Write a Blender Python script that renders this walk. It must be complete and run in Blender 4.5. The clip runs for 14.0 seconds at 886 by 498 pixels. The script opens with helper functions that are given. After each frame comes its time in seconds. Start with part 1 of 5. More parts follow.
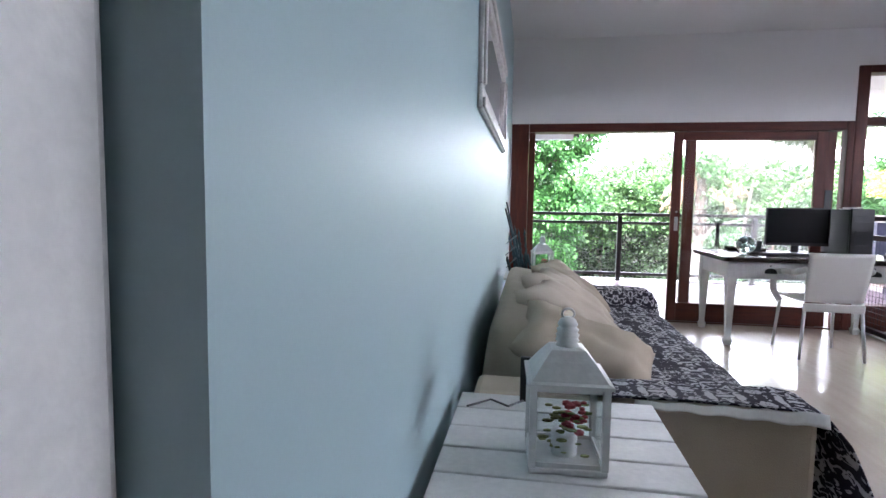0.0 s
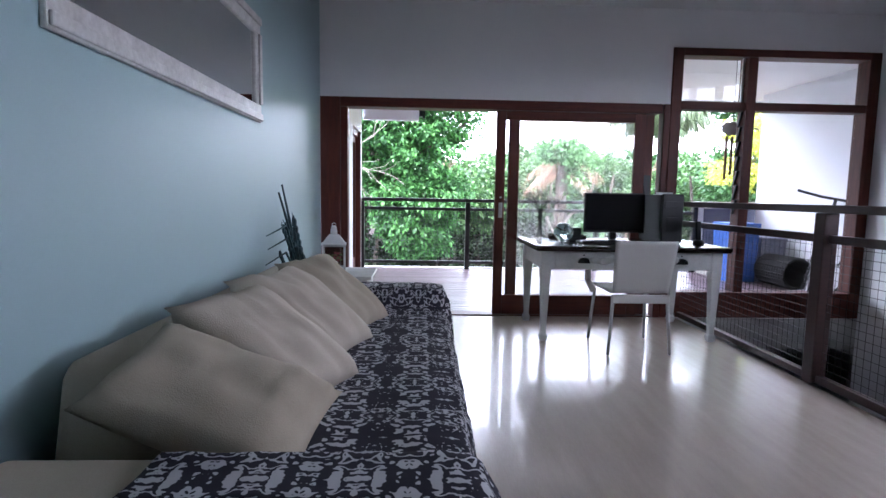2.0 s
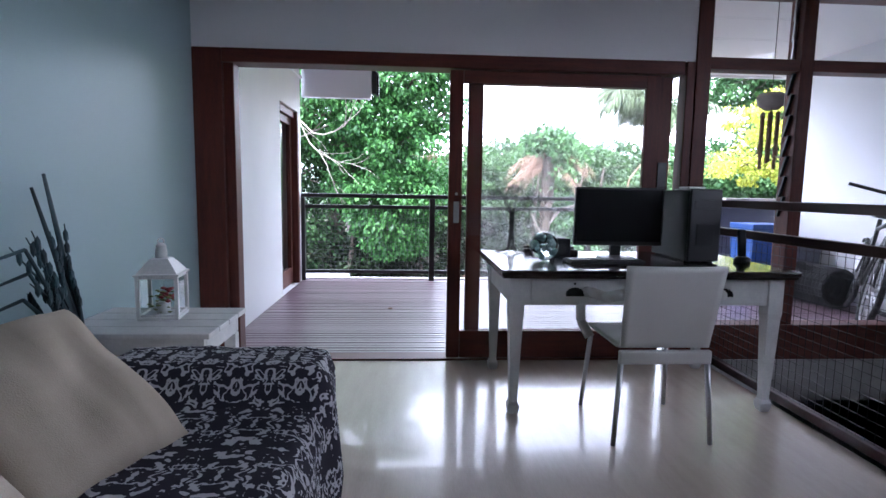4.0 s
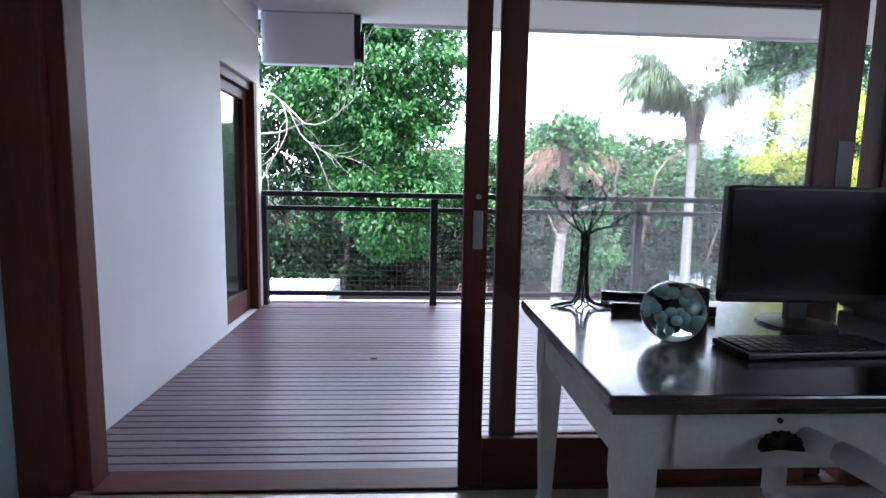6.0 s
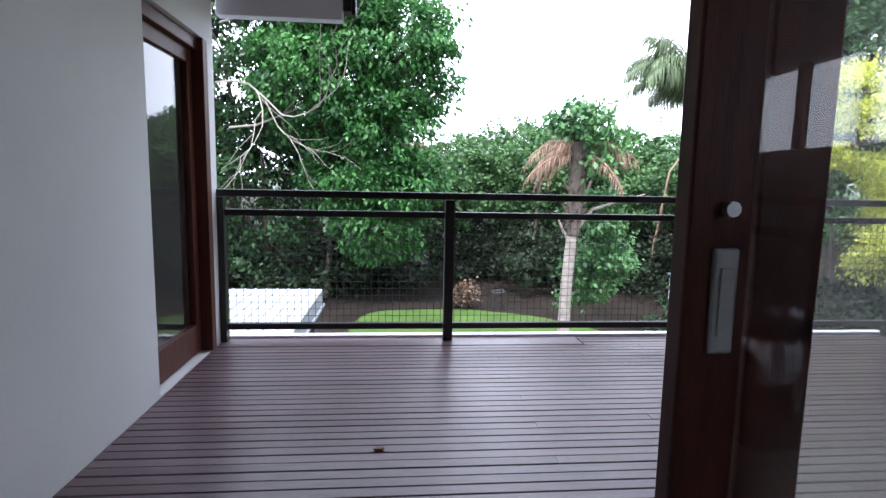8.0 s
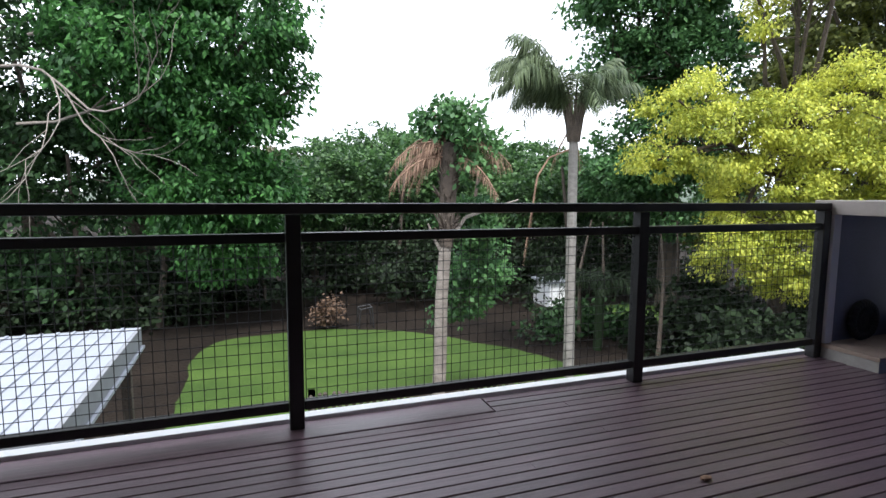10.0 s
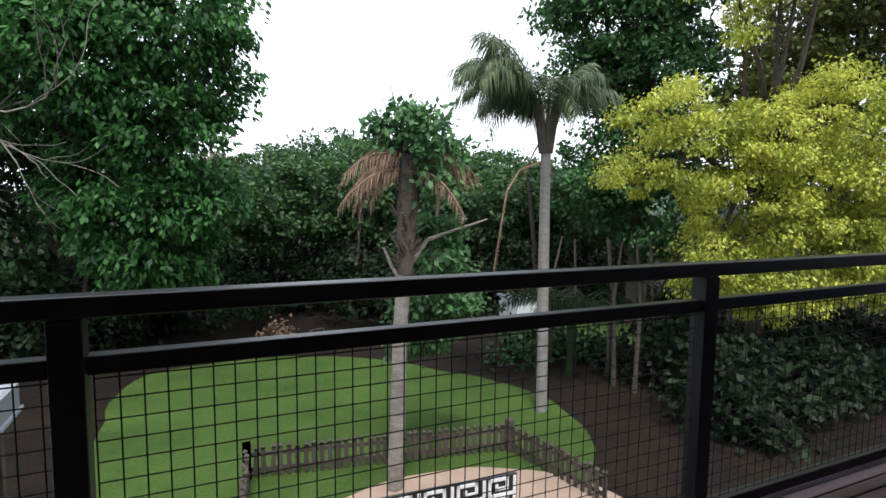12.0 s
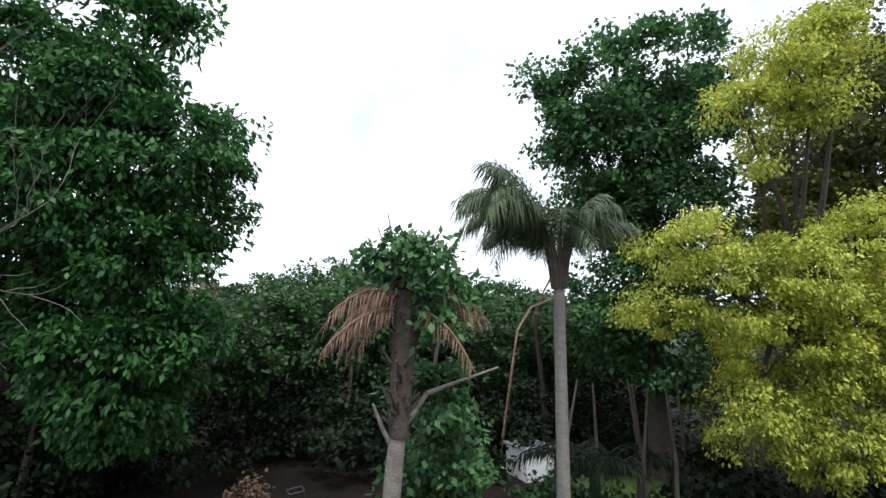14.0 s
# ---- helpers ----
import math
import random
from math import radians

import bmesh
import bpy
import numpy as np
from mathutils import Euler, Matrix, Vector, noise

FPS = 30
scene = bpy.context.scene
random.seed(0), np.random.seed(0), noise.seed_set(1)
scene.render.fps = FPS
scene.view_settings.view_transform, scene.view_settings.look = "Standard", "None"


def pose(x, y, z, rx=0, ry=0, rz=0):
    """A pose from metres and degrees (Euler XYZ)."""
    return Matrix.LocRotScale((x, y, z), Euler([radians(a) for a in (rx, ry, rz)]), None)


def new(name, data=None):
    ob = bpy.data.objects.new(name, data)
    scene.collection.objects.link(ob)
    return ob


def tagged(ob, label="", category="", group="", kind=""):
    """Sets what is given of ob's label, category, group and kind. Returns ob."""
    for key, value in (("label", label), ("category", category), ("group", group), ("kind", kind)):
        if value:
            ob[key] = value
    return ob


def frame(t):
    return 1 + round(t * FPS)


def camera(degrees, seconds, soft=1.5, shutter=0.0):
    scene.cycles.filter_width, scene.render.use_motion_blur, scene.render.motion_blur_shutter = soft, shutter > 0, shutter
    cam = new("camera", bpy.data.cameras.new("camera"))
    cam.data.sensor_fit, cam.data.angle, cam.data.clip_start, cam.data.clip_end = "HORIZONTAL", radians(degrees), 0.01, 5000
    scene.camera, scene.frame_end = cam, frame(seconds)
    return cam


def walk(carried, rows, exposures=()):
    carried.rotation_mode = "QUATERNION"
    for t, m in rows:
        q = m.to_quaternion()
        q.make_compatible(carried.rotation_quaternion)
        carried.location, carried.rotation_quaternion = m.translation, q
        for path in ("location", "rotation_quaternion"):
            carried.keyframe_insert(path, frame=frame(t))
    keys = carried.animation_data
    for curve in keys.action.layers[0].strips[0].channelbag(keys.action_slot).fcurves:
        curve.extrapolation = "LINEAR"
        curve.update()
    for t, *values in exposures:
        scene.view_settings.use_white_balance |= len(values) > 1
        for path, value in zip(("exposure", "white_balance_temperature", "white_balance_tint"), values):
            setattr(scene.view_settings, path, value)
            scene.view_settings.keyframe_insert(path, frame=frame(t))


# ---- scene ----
cam = camera(79.6, 14.0, soft=1.5, shutter=0.0)
PATH = [
    (0.0, 0.096, -0.448, 1.138, 9.34, -4.57, -0.87),
    (0.5, 0.266, -0.409, 1.139, 6.68, -4.79, -0.65),
    (1.0, 0.427, -0.226, 1.118, 2.57, -5.2, -1.05),
    (1.5, 0.625, -0.008, 1.122, -0.58, -5.48, -0.99),
    (2.0, 0.822, 0.263, 1.128, -2.1, -5.75, -0.98),
    (2.5, 0.969, 0.579, 1.117, -2.5, -5.95, -0.96),
    (3.0, 1.084, 0.951, 1.132, -3.32, -6.08, -1.01),
    (5.5, 1.345, 2.899, 1.152, -3.14, -6.71, -0.73),
    (6.0, 1.307, 3.295, 1.158, -3.07, -6.81, -1.04),
    (6.5, 1.216, 3.631, 1.15, -2.77, -6.85, -1.16),
    (7.0, 1.11, 3.958, 1.158, -2.69, -7.1, -1.02),
    (9.5, 1.198, 5.478, 1.122, -15.32, -6.21, -0.74),
    (10.0, 1.32, 5.81, 1.135, -19.81, -6.05, -0.37),
    (10.5, 1.445, 6.109, 1.166, -22.52, -5.97, -0.49),
    (11.0, 1.58, 6.395, 1.195, -23.15, -5.96, -0.48),
    (11.5, 1.686, 6.679, 1.256, -23.61, -5.99, -0.55),
    (12.0, 1.791, 6.97, 1.300, -23.91, -5.22, -0.63),
    (12.5, 1.898, 7.235, 1.353, -23.92, -2.93, -0.7),
    (13.0, 2.002, 7.521, 1.392, -23.99, 0.29, -0.78),
    (13.5, 2.121, 7.796, 1.449, -24.14, 3.8, -0.95),
    (14.0, 2.212, 8.054, 1.495, -24.04, 8.58, -1.05),
]
EXPOSURES = [(0.0, 4.5, 6050, 20), (1.0, 4.0, 5900, 20), (2.0, 3.65, 5700, 20), (3.0, 3.5, 5650, 20), (5.5, 2.9, 5450, 17), (6.5, 2.7, 5450, 16), (7.2, 2.4, 5550, 15), (9.5, 1.15, 6150, 11), (11.0, 0.72, 6180, 10), (12.5, 0.25, 6150, 10), (14.0, 0.05, 6100, 10)]
walk(cam, [(t, pose(x, y, z, 90 + pitch, roll, yaw)) for t, x, y, z, yaw, pitch, roll in PATH], EXPOSURES)

# ---- world and sun: bright overcast afternoon ----
world = bpy.data.worlds.new("sky")
scene.world = world
world.use_nodes = True
wn, wl = world.node_tree.nodes, world.node_tree.links
wn.clear()
sky = wn.new("ShaderNodeTexSky")
sky.sky_type, sky.sun_disc, sky.sun_elevation, sky.sun_rotation = "NISHITA", False, radians(66), radians(195)
clouds = wn.new("ShaderNodeTexNoise")
clouds.inputs["Scale"].default_value, clouds.inputs["Detail"].default_value = 3.2, 6
ramp = wn.new("ShaderNodeValToRGB")
ramp.color_ramp.elements[0].position, ramp.color_ramp.elements[0].color = 0.36, (0.6, 0.6, 0.6, 1)
ramp.color_ramp.elements[1].position, ramp.color_ramp.elements[1].color = 0.5, (0.96, 0.96, 0.96, 1)
mixer = wn.new("ShaderNodeMixRGB")
mixer.inputs["Color2"].default_value = (14.5, 14.9, 15.6, 1)
back = wn.new("ShaderNodeBackground")
back.inputs["Strength"].default_value = 0.1
wl.new(clouds.outputs["Fac"], ramp.inputs["Fac"])
wl.new(ramp.outputs["Color"], mixer.inputs["Fac"])
wl.new(sky.outputs["Color"], mixer.inputs["Color1"])
wl.new(mixer.outputs["Color"], back.inputs["Color"])
wl.new(back.outputs["Background"], wn.new("ShaderNodeOutputWorld").inputs["Surface"])
sun = new("sun", bpy.data.lights.new("sun", "SUN"))
sun.data.energy, sun.data.angle, sun.data.color = 2.8, radians(12), (1, 0.96, 0.9)
sun.matrix_world = pose(0, 0, 30, 24, 0, -18)


# ---- materials ----
def mat(name, a, b=None, rough=0.6, metal=0.0, scale=6.0, fine=60.0, bump=0.15, dist=0.002, stretch=(1, 1, 1), spec=0.5, coat=0.0, island=False):
    """Two colours mixed by coarse and fine noise, with a fine relief."""
    m = bpy.data.materials.new(name)
    m.use_nodes = True
    n, l = m.node_tree.nodes, m.node_tree.links
    s = n["Principled BSDF"]
    b = b or tuple(c * 0.8 for c in a)
    tc, mp = n.new("ShaderNodeTexCoord"), n.new("ShaderNodeMapping")
    mp.inputs["Scale"].default_value = stretch
    l.new(tc.outputs["Object"], mp.inputs["Vector"])
    big, small = n.new("ShaderNodeTexNoise"), n.new("ShaderNodeTexNoise")
    big.inputs["Scale"].default_value, small.inputs["Scale"].default_value = scale, fine
    big.inputs["Detail"].default_value = 5
    for q in (big, small):
        l.new(mp.outputs["Vector"], q.inputs["Vector"])
    mixv = n.new("ShaderNodeMath")
    mixv.operation = "MULTIPLY_ADD"
    mixv.inputs[1].default_value, mixv.inputs[2].default_value = 0.35, 0.0
    addv = n.new("ShaderNodeMath")
    addv.operation = "MULTIPLY_ADD"
    addv.inputs[1].default_value = 0.65
    l.new(small.outputs["Fac"], mixv.inputs[0])
    l.new(big.outputs["Fac"], addv.inputs[0])
    l.new(mixv.outputs[0], addv.inputs[2])
    fac = addv.outputs[0]
    if island:
        geo = n.new("ShaderNodeNewGeometry")
        half = n.new("ShaderNodeMath")
        half.operation = "MULTIPLY_ADD"
        half.inputs[1].default_value, half.inputs[2].default_value = 0.5, -0.25
        l.new(geo.outputs["Random Per Island"], half.inputs[0])
        plus = n.new("ShaderNodeMath")
        l.new(fac, plus.inputs[0])
        l.new(half.outputs[0], plus.inputs[1])
        fac = plus.outputs[0]
    r = n.new("ShaderNodeValToRGB")
    r.color_ramp.elements[0].position, r.color_ramp.elements[0].color = 0.3, (*b, 1)
    r.color_ramp.elements[1].position, r.color_ramp.elements[1].color = 0.7, (*a, 1)
    l.new(fac, r.inputs["Fac"])
    l.new(r.outputs["Color"], s.inputs["Base Color"])
    s.inputs["Roughness"].default_value, s.inputs["Metallic"].default_value = rough, metal
    s.inputs["Specular IOR Level"].default_value, s.inputs["Coat Weight"].default_value = spec, coat
    if bump:
        bp = n.new("ShaderNodeBump")
        bp.inputs["Strength"].default_value, bp.inputs["Distance"].default_value = bump, dist
        l.new(small.outputs["Fac"], bp.inputs["Height"])
        l.new(bp.outputs["Normal"], s.inputs["Normal"])
    return m


def vary(m, amount):
    """Lets each piece differ a little in brightness."""
    n, l = m.node_tree.nodes, m.node_tree.links
    s = n["Principled BSDF"]
    src = s.inputs["Base Color"].links[0].from_socket
    info, mul, hsv = n.new("ShaderNodeObjectInfo"), n.new("ShaderNodeMath"), n.new("ShaderNodeHueSaturation")
    mul.operation = "MULTIPLY_ADD"
    mul.inputs[1].default_value, mul.inputs[2].default_value = amount, 1 - amount / 2
    l.new(info.outputs["Random"], mul.inputs[0])
    l.new(mul.outputs[0], hsv.inputs["Value"])
    l.new(src, hsv.inputs["Color"])
    l.new(hsv.outputs["Color"], s.inputs["Base Color"])
    return m


def glass(name, tint=(1, 1, 1), rough=0.0):
    m = bpy.data.materials.new(name)
    m.use_nodes = True
    n, l = m.node_tree.nodes, m.node_tree.links
    n.remove(n["Principled BSDF"])
    clear, gloss, mx, fr = n.new("ShaderNodeBsdfTransparent"), n.new("ShaderNodeBsdfGlossy"), n.new("ShaderNodeMixShader"), n.new("ShaderNodeLayerWeight")
    clear.inputs["Color"].default_value = (*tint, 1)
    gloss.inputs["Roughness"].default_value = rough
    fr.inputs["Blend"].default_value = 0.5
    steep, part = n.new("ShaderNodeMath"), n.new("ShaderNodeMath")
    steep.operation, part.operation = "POWER", "MULTIPLY_ADD"
    steep.inputs[1].default_value, part.inputs[1].default_value, part.inputs[2].default_value = 5.0, 0.8, 0.025
    l.new(fr.outputs["Facing"], steep.inputs[0])
    l.new(steep.outputs[0], part.inputs[0])
    l.new(part.outputs[0], mx.inputs["Fac"])
    l.new(clear.outputs[0], mx.inputs[1])
    l.new(gloss.outputs[0], mx.inputs[2])
    l.new(mx.outputs[0], n["Material Output"].inputs["Surface"])
    return m


BLUE = mat("blue_paint", (0.30, 0.415, 0.44), (0.283, 0.395, 0.42), rough=0.5, scale=1.5, fine=180, bump=0.12, dist=0.001, spec=0.6)
WHITE = mat("white_paint", (0.80, 0.80, 0.81), (0.76, 0.76, 0.78), rough=0.55, scale=1.2, fine=150, bump=0.12, dist=0.001)
RENDER_WHITE = mat("outside_white_render", (0.78, 0.78, 0.80), (0.70, 0.70, 0.73), rough=0.7, scale=1.6, fine=90, bump=0.3, dist=0.002)
CEIL = mat("ceiling_paint", (0.78, 0.78, 0.79), (0.75, 0.75, 0.76), rough=0.7, scale=1.0, fine=80, bump=0.05)
TIMBER = mat("dark_red_timber", (0.13, 0.035, 0.022), (0.06, 0.018, 0.014), rough=0.5, scale=5, fine=40, bump=0.2, spec=0.3, stretch=(8, 8, 0.8))
TIMBER_H = mat("dark_red_timber_level", (0.13, 0.035, 0.022), (0.06, 0.018, 0.014), rough=0.5, scale=5, fine=40, bump=0.2, spec=0.3, stretch=(0.8, 8, 8))
DECK = vary(mat("stained_decking", (0.175, 0.112, 0.135), (0.10, 0.064, 0.078), rough=0.3, scale=7, fine=45, bump=0.35, dist=0.002, stretch=(0.7, 9, 9)), 0.35)
FLOOR = mat("pale_laminate", (0.60, 0.52, 0.44), (0.50, 0.42, 0.35), rough=0.24, scale=3.5, fine=40, bump=0.06, dist=0.001, stretch=(5, 0.6, 1), coat=0.25)
DARK = mat("black_painted_steel", (0.018, 0.017, 0.018), (0.011, 0.011, 0.012), rough=0.38, scale=14, fine=120, bump=0.1)
WIRE = mat("dark_coated_wire", (0.022, 0.022, 0.024), rough=0.5, bump=0)
BROWNRAIL = mat("dark_brown_timber_rail", (0.055, 0.022, 0.018), (0.03, 0.013, 0.012), rough=0.42, scale=8, fine=60, stretch=(6, 0.8, 6))
CHALK = mat("chalky_white_wood", (0.72, 0.72, 0.70), (0.56, 0.57, 0.56), rough=0.55, scale=9, fine=70, bump=0.3)
PLASTIC = mat("white_plastic", (0.72, 0.71, 0.69), (0.68, 0.67, 0.65), rough=0.42, scale=5, fine=200, bump=0.05)
ALU = mat("brushed_aluminium", (0.62, 0.62, 0.63), rough=0.32, metal=1.0, fine=200, bump=0.05)
DESKTOP = mat("dark_varnished_wood", (0.035, 0.024, 0.02), (0.018, 0.012, 0.011), rough=0.22, scale=4, fine=50, bump=0.05, stretch=(0.6, 8, 8), coat=0.3)
BLACK = mat("black_plastic", (0.016, 0.016, 0.018), (0.011, 0.011, 0.012), rough=0.4, fine=200, bump=0.08)
SCREEN = mat("dark_screen", (0.008, 0.008, 0.010), (0.007, 0.007, 0.009), rough=0.18, bump=0)
GREYCASE = mat("grey_steel_case", (0.026, 0.029, 0.03), (0.02, 0.022, 0.023), rough=0.55, metal=0.0, bump=0.05, spec=0.2)
LINEN = mat("beige_linen", (0.46, 0.40, 0.315), (0.37, 0.32, 0.25), rough=0.95, scale=5, fine=320, bump=0.5, dist=0.002, spec=0.1)
LINEN2 = mat("pale_beige_linen", (0.54, 0.475, 0.39), (0.45, 0.395, 0.325), rough=0.95, scale=6, fine=260, bump=0.6, dist=0.003, spec=0.1)
PAPER = mat("white_paper", (0.8, 0.8, 0.78), rough=0.8, bump=0.05)
PINK = mat("faded_red_flower", (0.45, 0.10, 0.11), (0.30, 0.05, 0.06), rough=0.8, island=True)
LEAFDRY = mat("dried_leaf", (0.28, 0.30, 0.12), (0.16, 0.18, 0.07), rough=0.8, island=True)
TEAL = mat("dark_teal_reed", (0.03, 0.075, 0.085), (0.012, 0.03, 0.035), rough=0.6, island=True)
SILVER = mat("whitewashed_silver_moulding", (0.66, 0.64, 0.63), (0.42, 0.40, 0.40), rough=0.42, scale=12, fine=60, bump=0.4, dist=0.003)
PANE = glass("window_glass")


# Washed-out haze is put into the pane as an even translucent mix.
def hazed(m, amount):
    n, l = m.node_tree.nodes, m.node_tree.links
    out = n["Material Output"].inputs["Surface"]
    src = out.links[0].from_socket
    veil, mx = n.new("ShaderNodeBsdfTranslucent"), n.new("ShaderNodeMixShader")
    veil.inputs["Color"].default_value = (0.8, 0.8, 0.8, 1)
    mx.inputs["Fac"].default_value = amount
    l.new(src, mx.inputs[1])
    l.new(veil.outputs[0], mx.inputs[2])
    l.new(mx.outputs[0], out)
    return m


HAZED = hazed(glass("hazed_glass"), 0.11)
SMOKE = glass("lantern_glass", (0.93, 0.95, 0.95))
MIRROR = mat("mirror_silver", (0.82, 0.84, 0.84), (0.81, 0.83, 0.83), rough=0.015, metal=1.0, bump=0)
CONC = mat("pale_stone", (0.42, 0.40, 0.37), (0.32, 0.30, 0.28), rough=0.8, scale=8, fine=60, bump=0.4)
TILE = vary(mat("tan_clay_tile", (0.40, 0.31, 0.25), (0.32, 0.24, 0.19), rough=0.5, scale=8, fine=60), 0.2)
NAVY = mat("slate_blue_panel", (0.16, 0.165, 0.22), (0.12, 0.125, 0.17), rough=0.6, scale=4)
LILAC = mat("lilac_plastic", (0.36, 0.30, 0.60), rough=0.5, bump=0.02)
BLUEPL = mat("blue_plastic", (0.03, 0.11, 0.42), rough=0.45, bump=0.03)
RUBBER = mat("black_rubber", (0.02, 0.02, 0.02), rough=0.8, scale=30, fine=150, bump=0.3)
GREENPL = mat("green_vinyl", (0.09, 0.20, 0.12), (0.06, 0.14, 0.09), rough=0.45)
YELLOW = mat("yellow_plastic", (0.55, 0.50, 0.03), rough=0.5, bump=0.02)
GREYVINYL = mat("grey_vinyl", (0.16, 0.17, 0.18), rough=0.5)
SHEET = mat("pale_sheet_roof", (0.30, 0.32, 0.37), (0.24, 0.26, 0.30), rough=0.45, scale=2, fine=20, bump=0.1)
BARK = mat("grey_bark", (0.30, 0.27, 0.235), (0.13, 0.11, 0.095), rough=0.9, scale=5, fine=30, bump=0.9, dist=0.02, stretch=(1, 1, 3))
DARKBARK = mat("brown_bark", (0.10, 0.078, 0.06), (0.04, 0.032, 0.026), rough=0.9, scale=5, fine=30, bump=0.9, dist=0.02)
PALMBARK = mat("ringed_palm_bark", (0.27, 0.255, 0.235), (0.14, 0.13, 0.115), rough=0.85, scale=6, fine=20, bump=0.6, dist=0.01, stretch=(1, 1, 2.5))
DEADFROND = mat("dead_frond", (0.30, 0.19, 0.13), (0.16, 0.10, 0.07), rough=0.9, island=True, bump=0)
PICKET = vary(mat("weathered_picket", (0.085, 0.066, 0.052), (0.04, 0.032, 0.026), rough=0.85, scale=8, fine=50, stretch=(6, 6, 1)), 0.4)
GRASS = mat("mown_grass", (0.06, 0.10, 0.022), (0.026, 0.05, 0.012), rough=0.95, scale=0.9, fine=18, bump=0.8, dist=0.03, spec=0.1)
# Soil is near black because the tree shade is put into its colour.
SOIL = mat("leafy_soil_shade_dark", (0.019, 0.014, 0.0105), (0.007, 0.0055, 0.0045), rough=0.97, scale=0.7, fine=9, bump=1.0, dist=0.05, spec=0.1)
PAVING = mat("pinkish_paving", (0.33, 0.24, 0.18), (0.24, 0.17, 0.13), rough=0.85, scale=2.5, fine=25, bump=0.4, dist=0.01)
HILL = mat("far_hillside", (0.15, 0.18, 0.15), (0.10, 0.13, 0.10), rough=1, scale=0.05, fine=0.4, bump=0)


def leafmat(name, a, b, through_light=0.35):
    m = mat(name, a, b, rough=0.55, scale=0.9, fine=5, bump=0, spec=0.35, island=True)
    n, l = m.node_tree.nodes, m.node_tree.links
    s = n["Principled BSDF"]
    tr, mx = n.new("ShaderNodeBsdfTranslucent"), n.new("ShaderNodeMixShader")
    l.new(s.inputs["Base Color"].links[0].from_socket, tr.inputs["Color"])
    mx.inputs["Fac"].default_value = through_light
    l.new(s.outputs[0], mx.inputs[1])
    l.new(tr.outputs[0], mx.inputs[2])
    l.new(mx.outputs[0], n["Material Output"].inputs["Surface"])
    return m


LEAF_DEEP = leafmat("deep_green_leaf", (0.07, 0.20, 0.045), (0.02, 0.07, 0.02))
LEAF_MID = leafmat("mid_green_leaf", (0.11, 0.24, 0.08), (0.035, 0.09, 0.035))
LEAF_FAR = leafmat("woodland_leaf", (0.09, 0.18, 0.055), (0.025, 0.06, 0.024))
LEAF_YELLOW = leafmat("yellow_green_leaf", (0.62, 0.63, 0.10), (0.27, 0.33, 0.055))
LEAF_OLIVE = leafmat("olive_green_leaf", (0.14, 0.16, 0.035), (0.05, 0.068, 0.018))
# Darker leaf colour that stands in for shade on the left trees.
LEAF_HALF_SHADE = leafmat("half_shade_leaf", (0.04, 0.085, 0.03), (0.014, 0.032, 0.014), 0.2)
LEAF_PALM = leafmat("palm_leaflet", (0.12, 0.16, 0.075), (0.045, 0.07, 0.035), 0.2)
# Near-black green: the deep shade under the trees is put into the colour.
LEAF_DEEP_SHADE = leafmat("deep_shade_leaf", (0.024, 0.04, 0.018), (0.009, 0.015, 0.008), 0.2)
for dull in (LEAF_DEEP_SHADE, LEAF_HALF_SHADE):
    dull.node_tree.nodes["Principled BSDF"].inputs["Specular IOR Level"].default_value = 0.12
LEAF_BROWN = leafmat("brownish_leaf", (0.17, 0.16, 0.08), (0.08, 0.08, 0.045), 0.2)


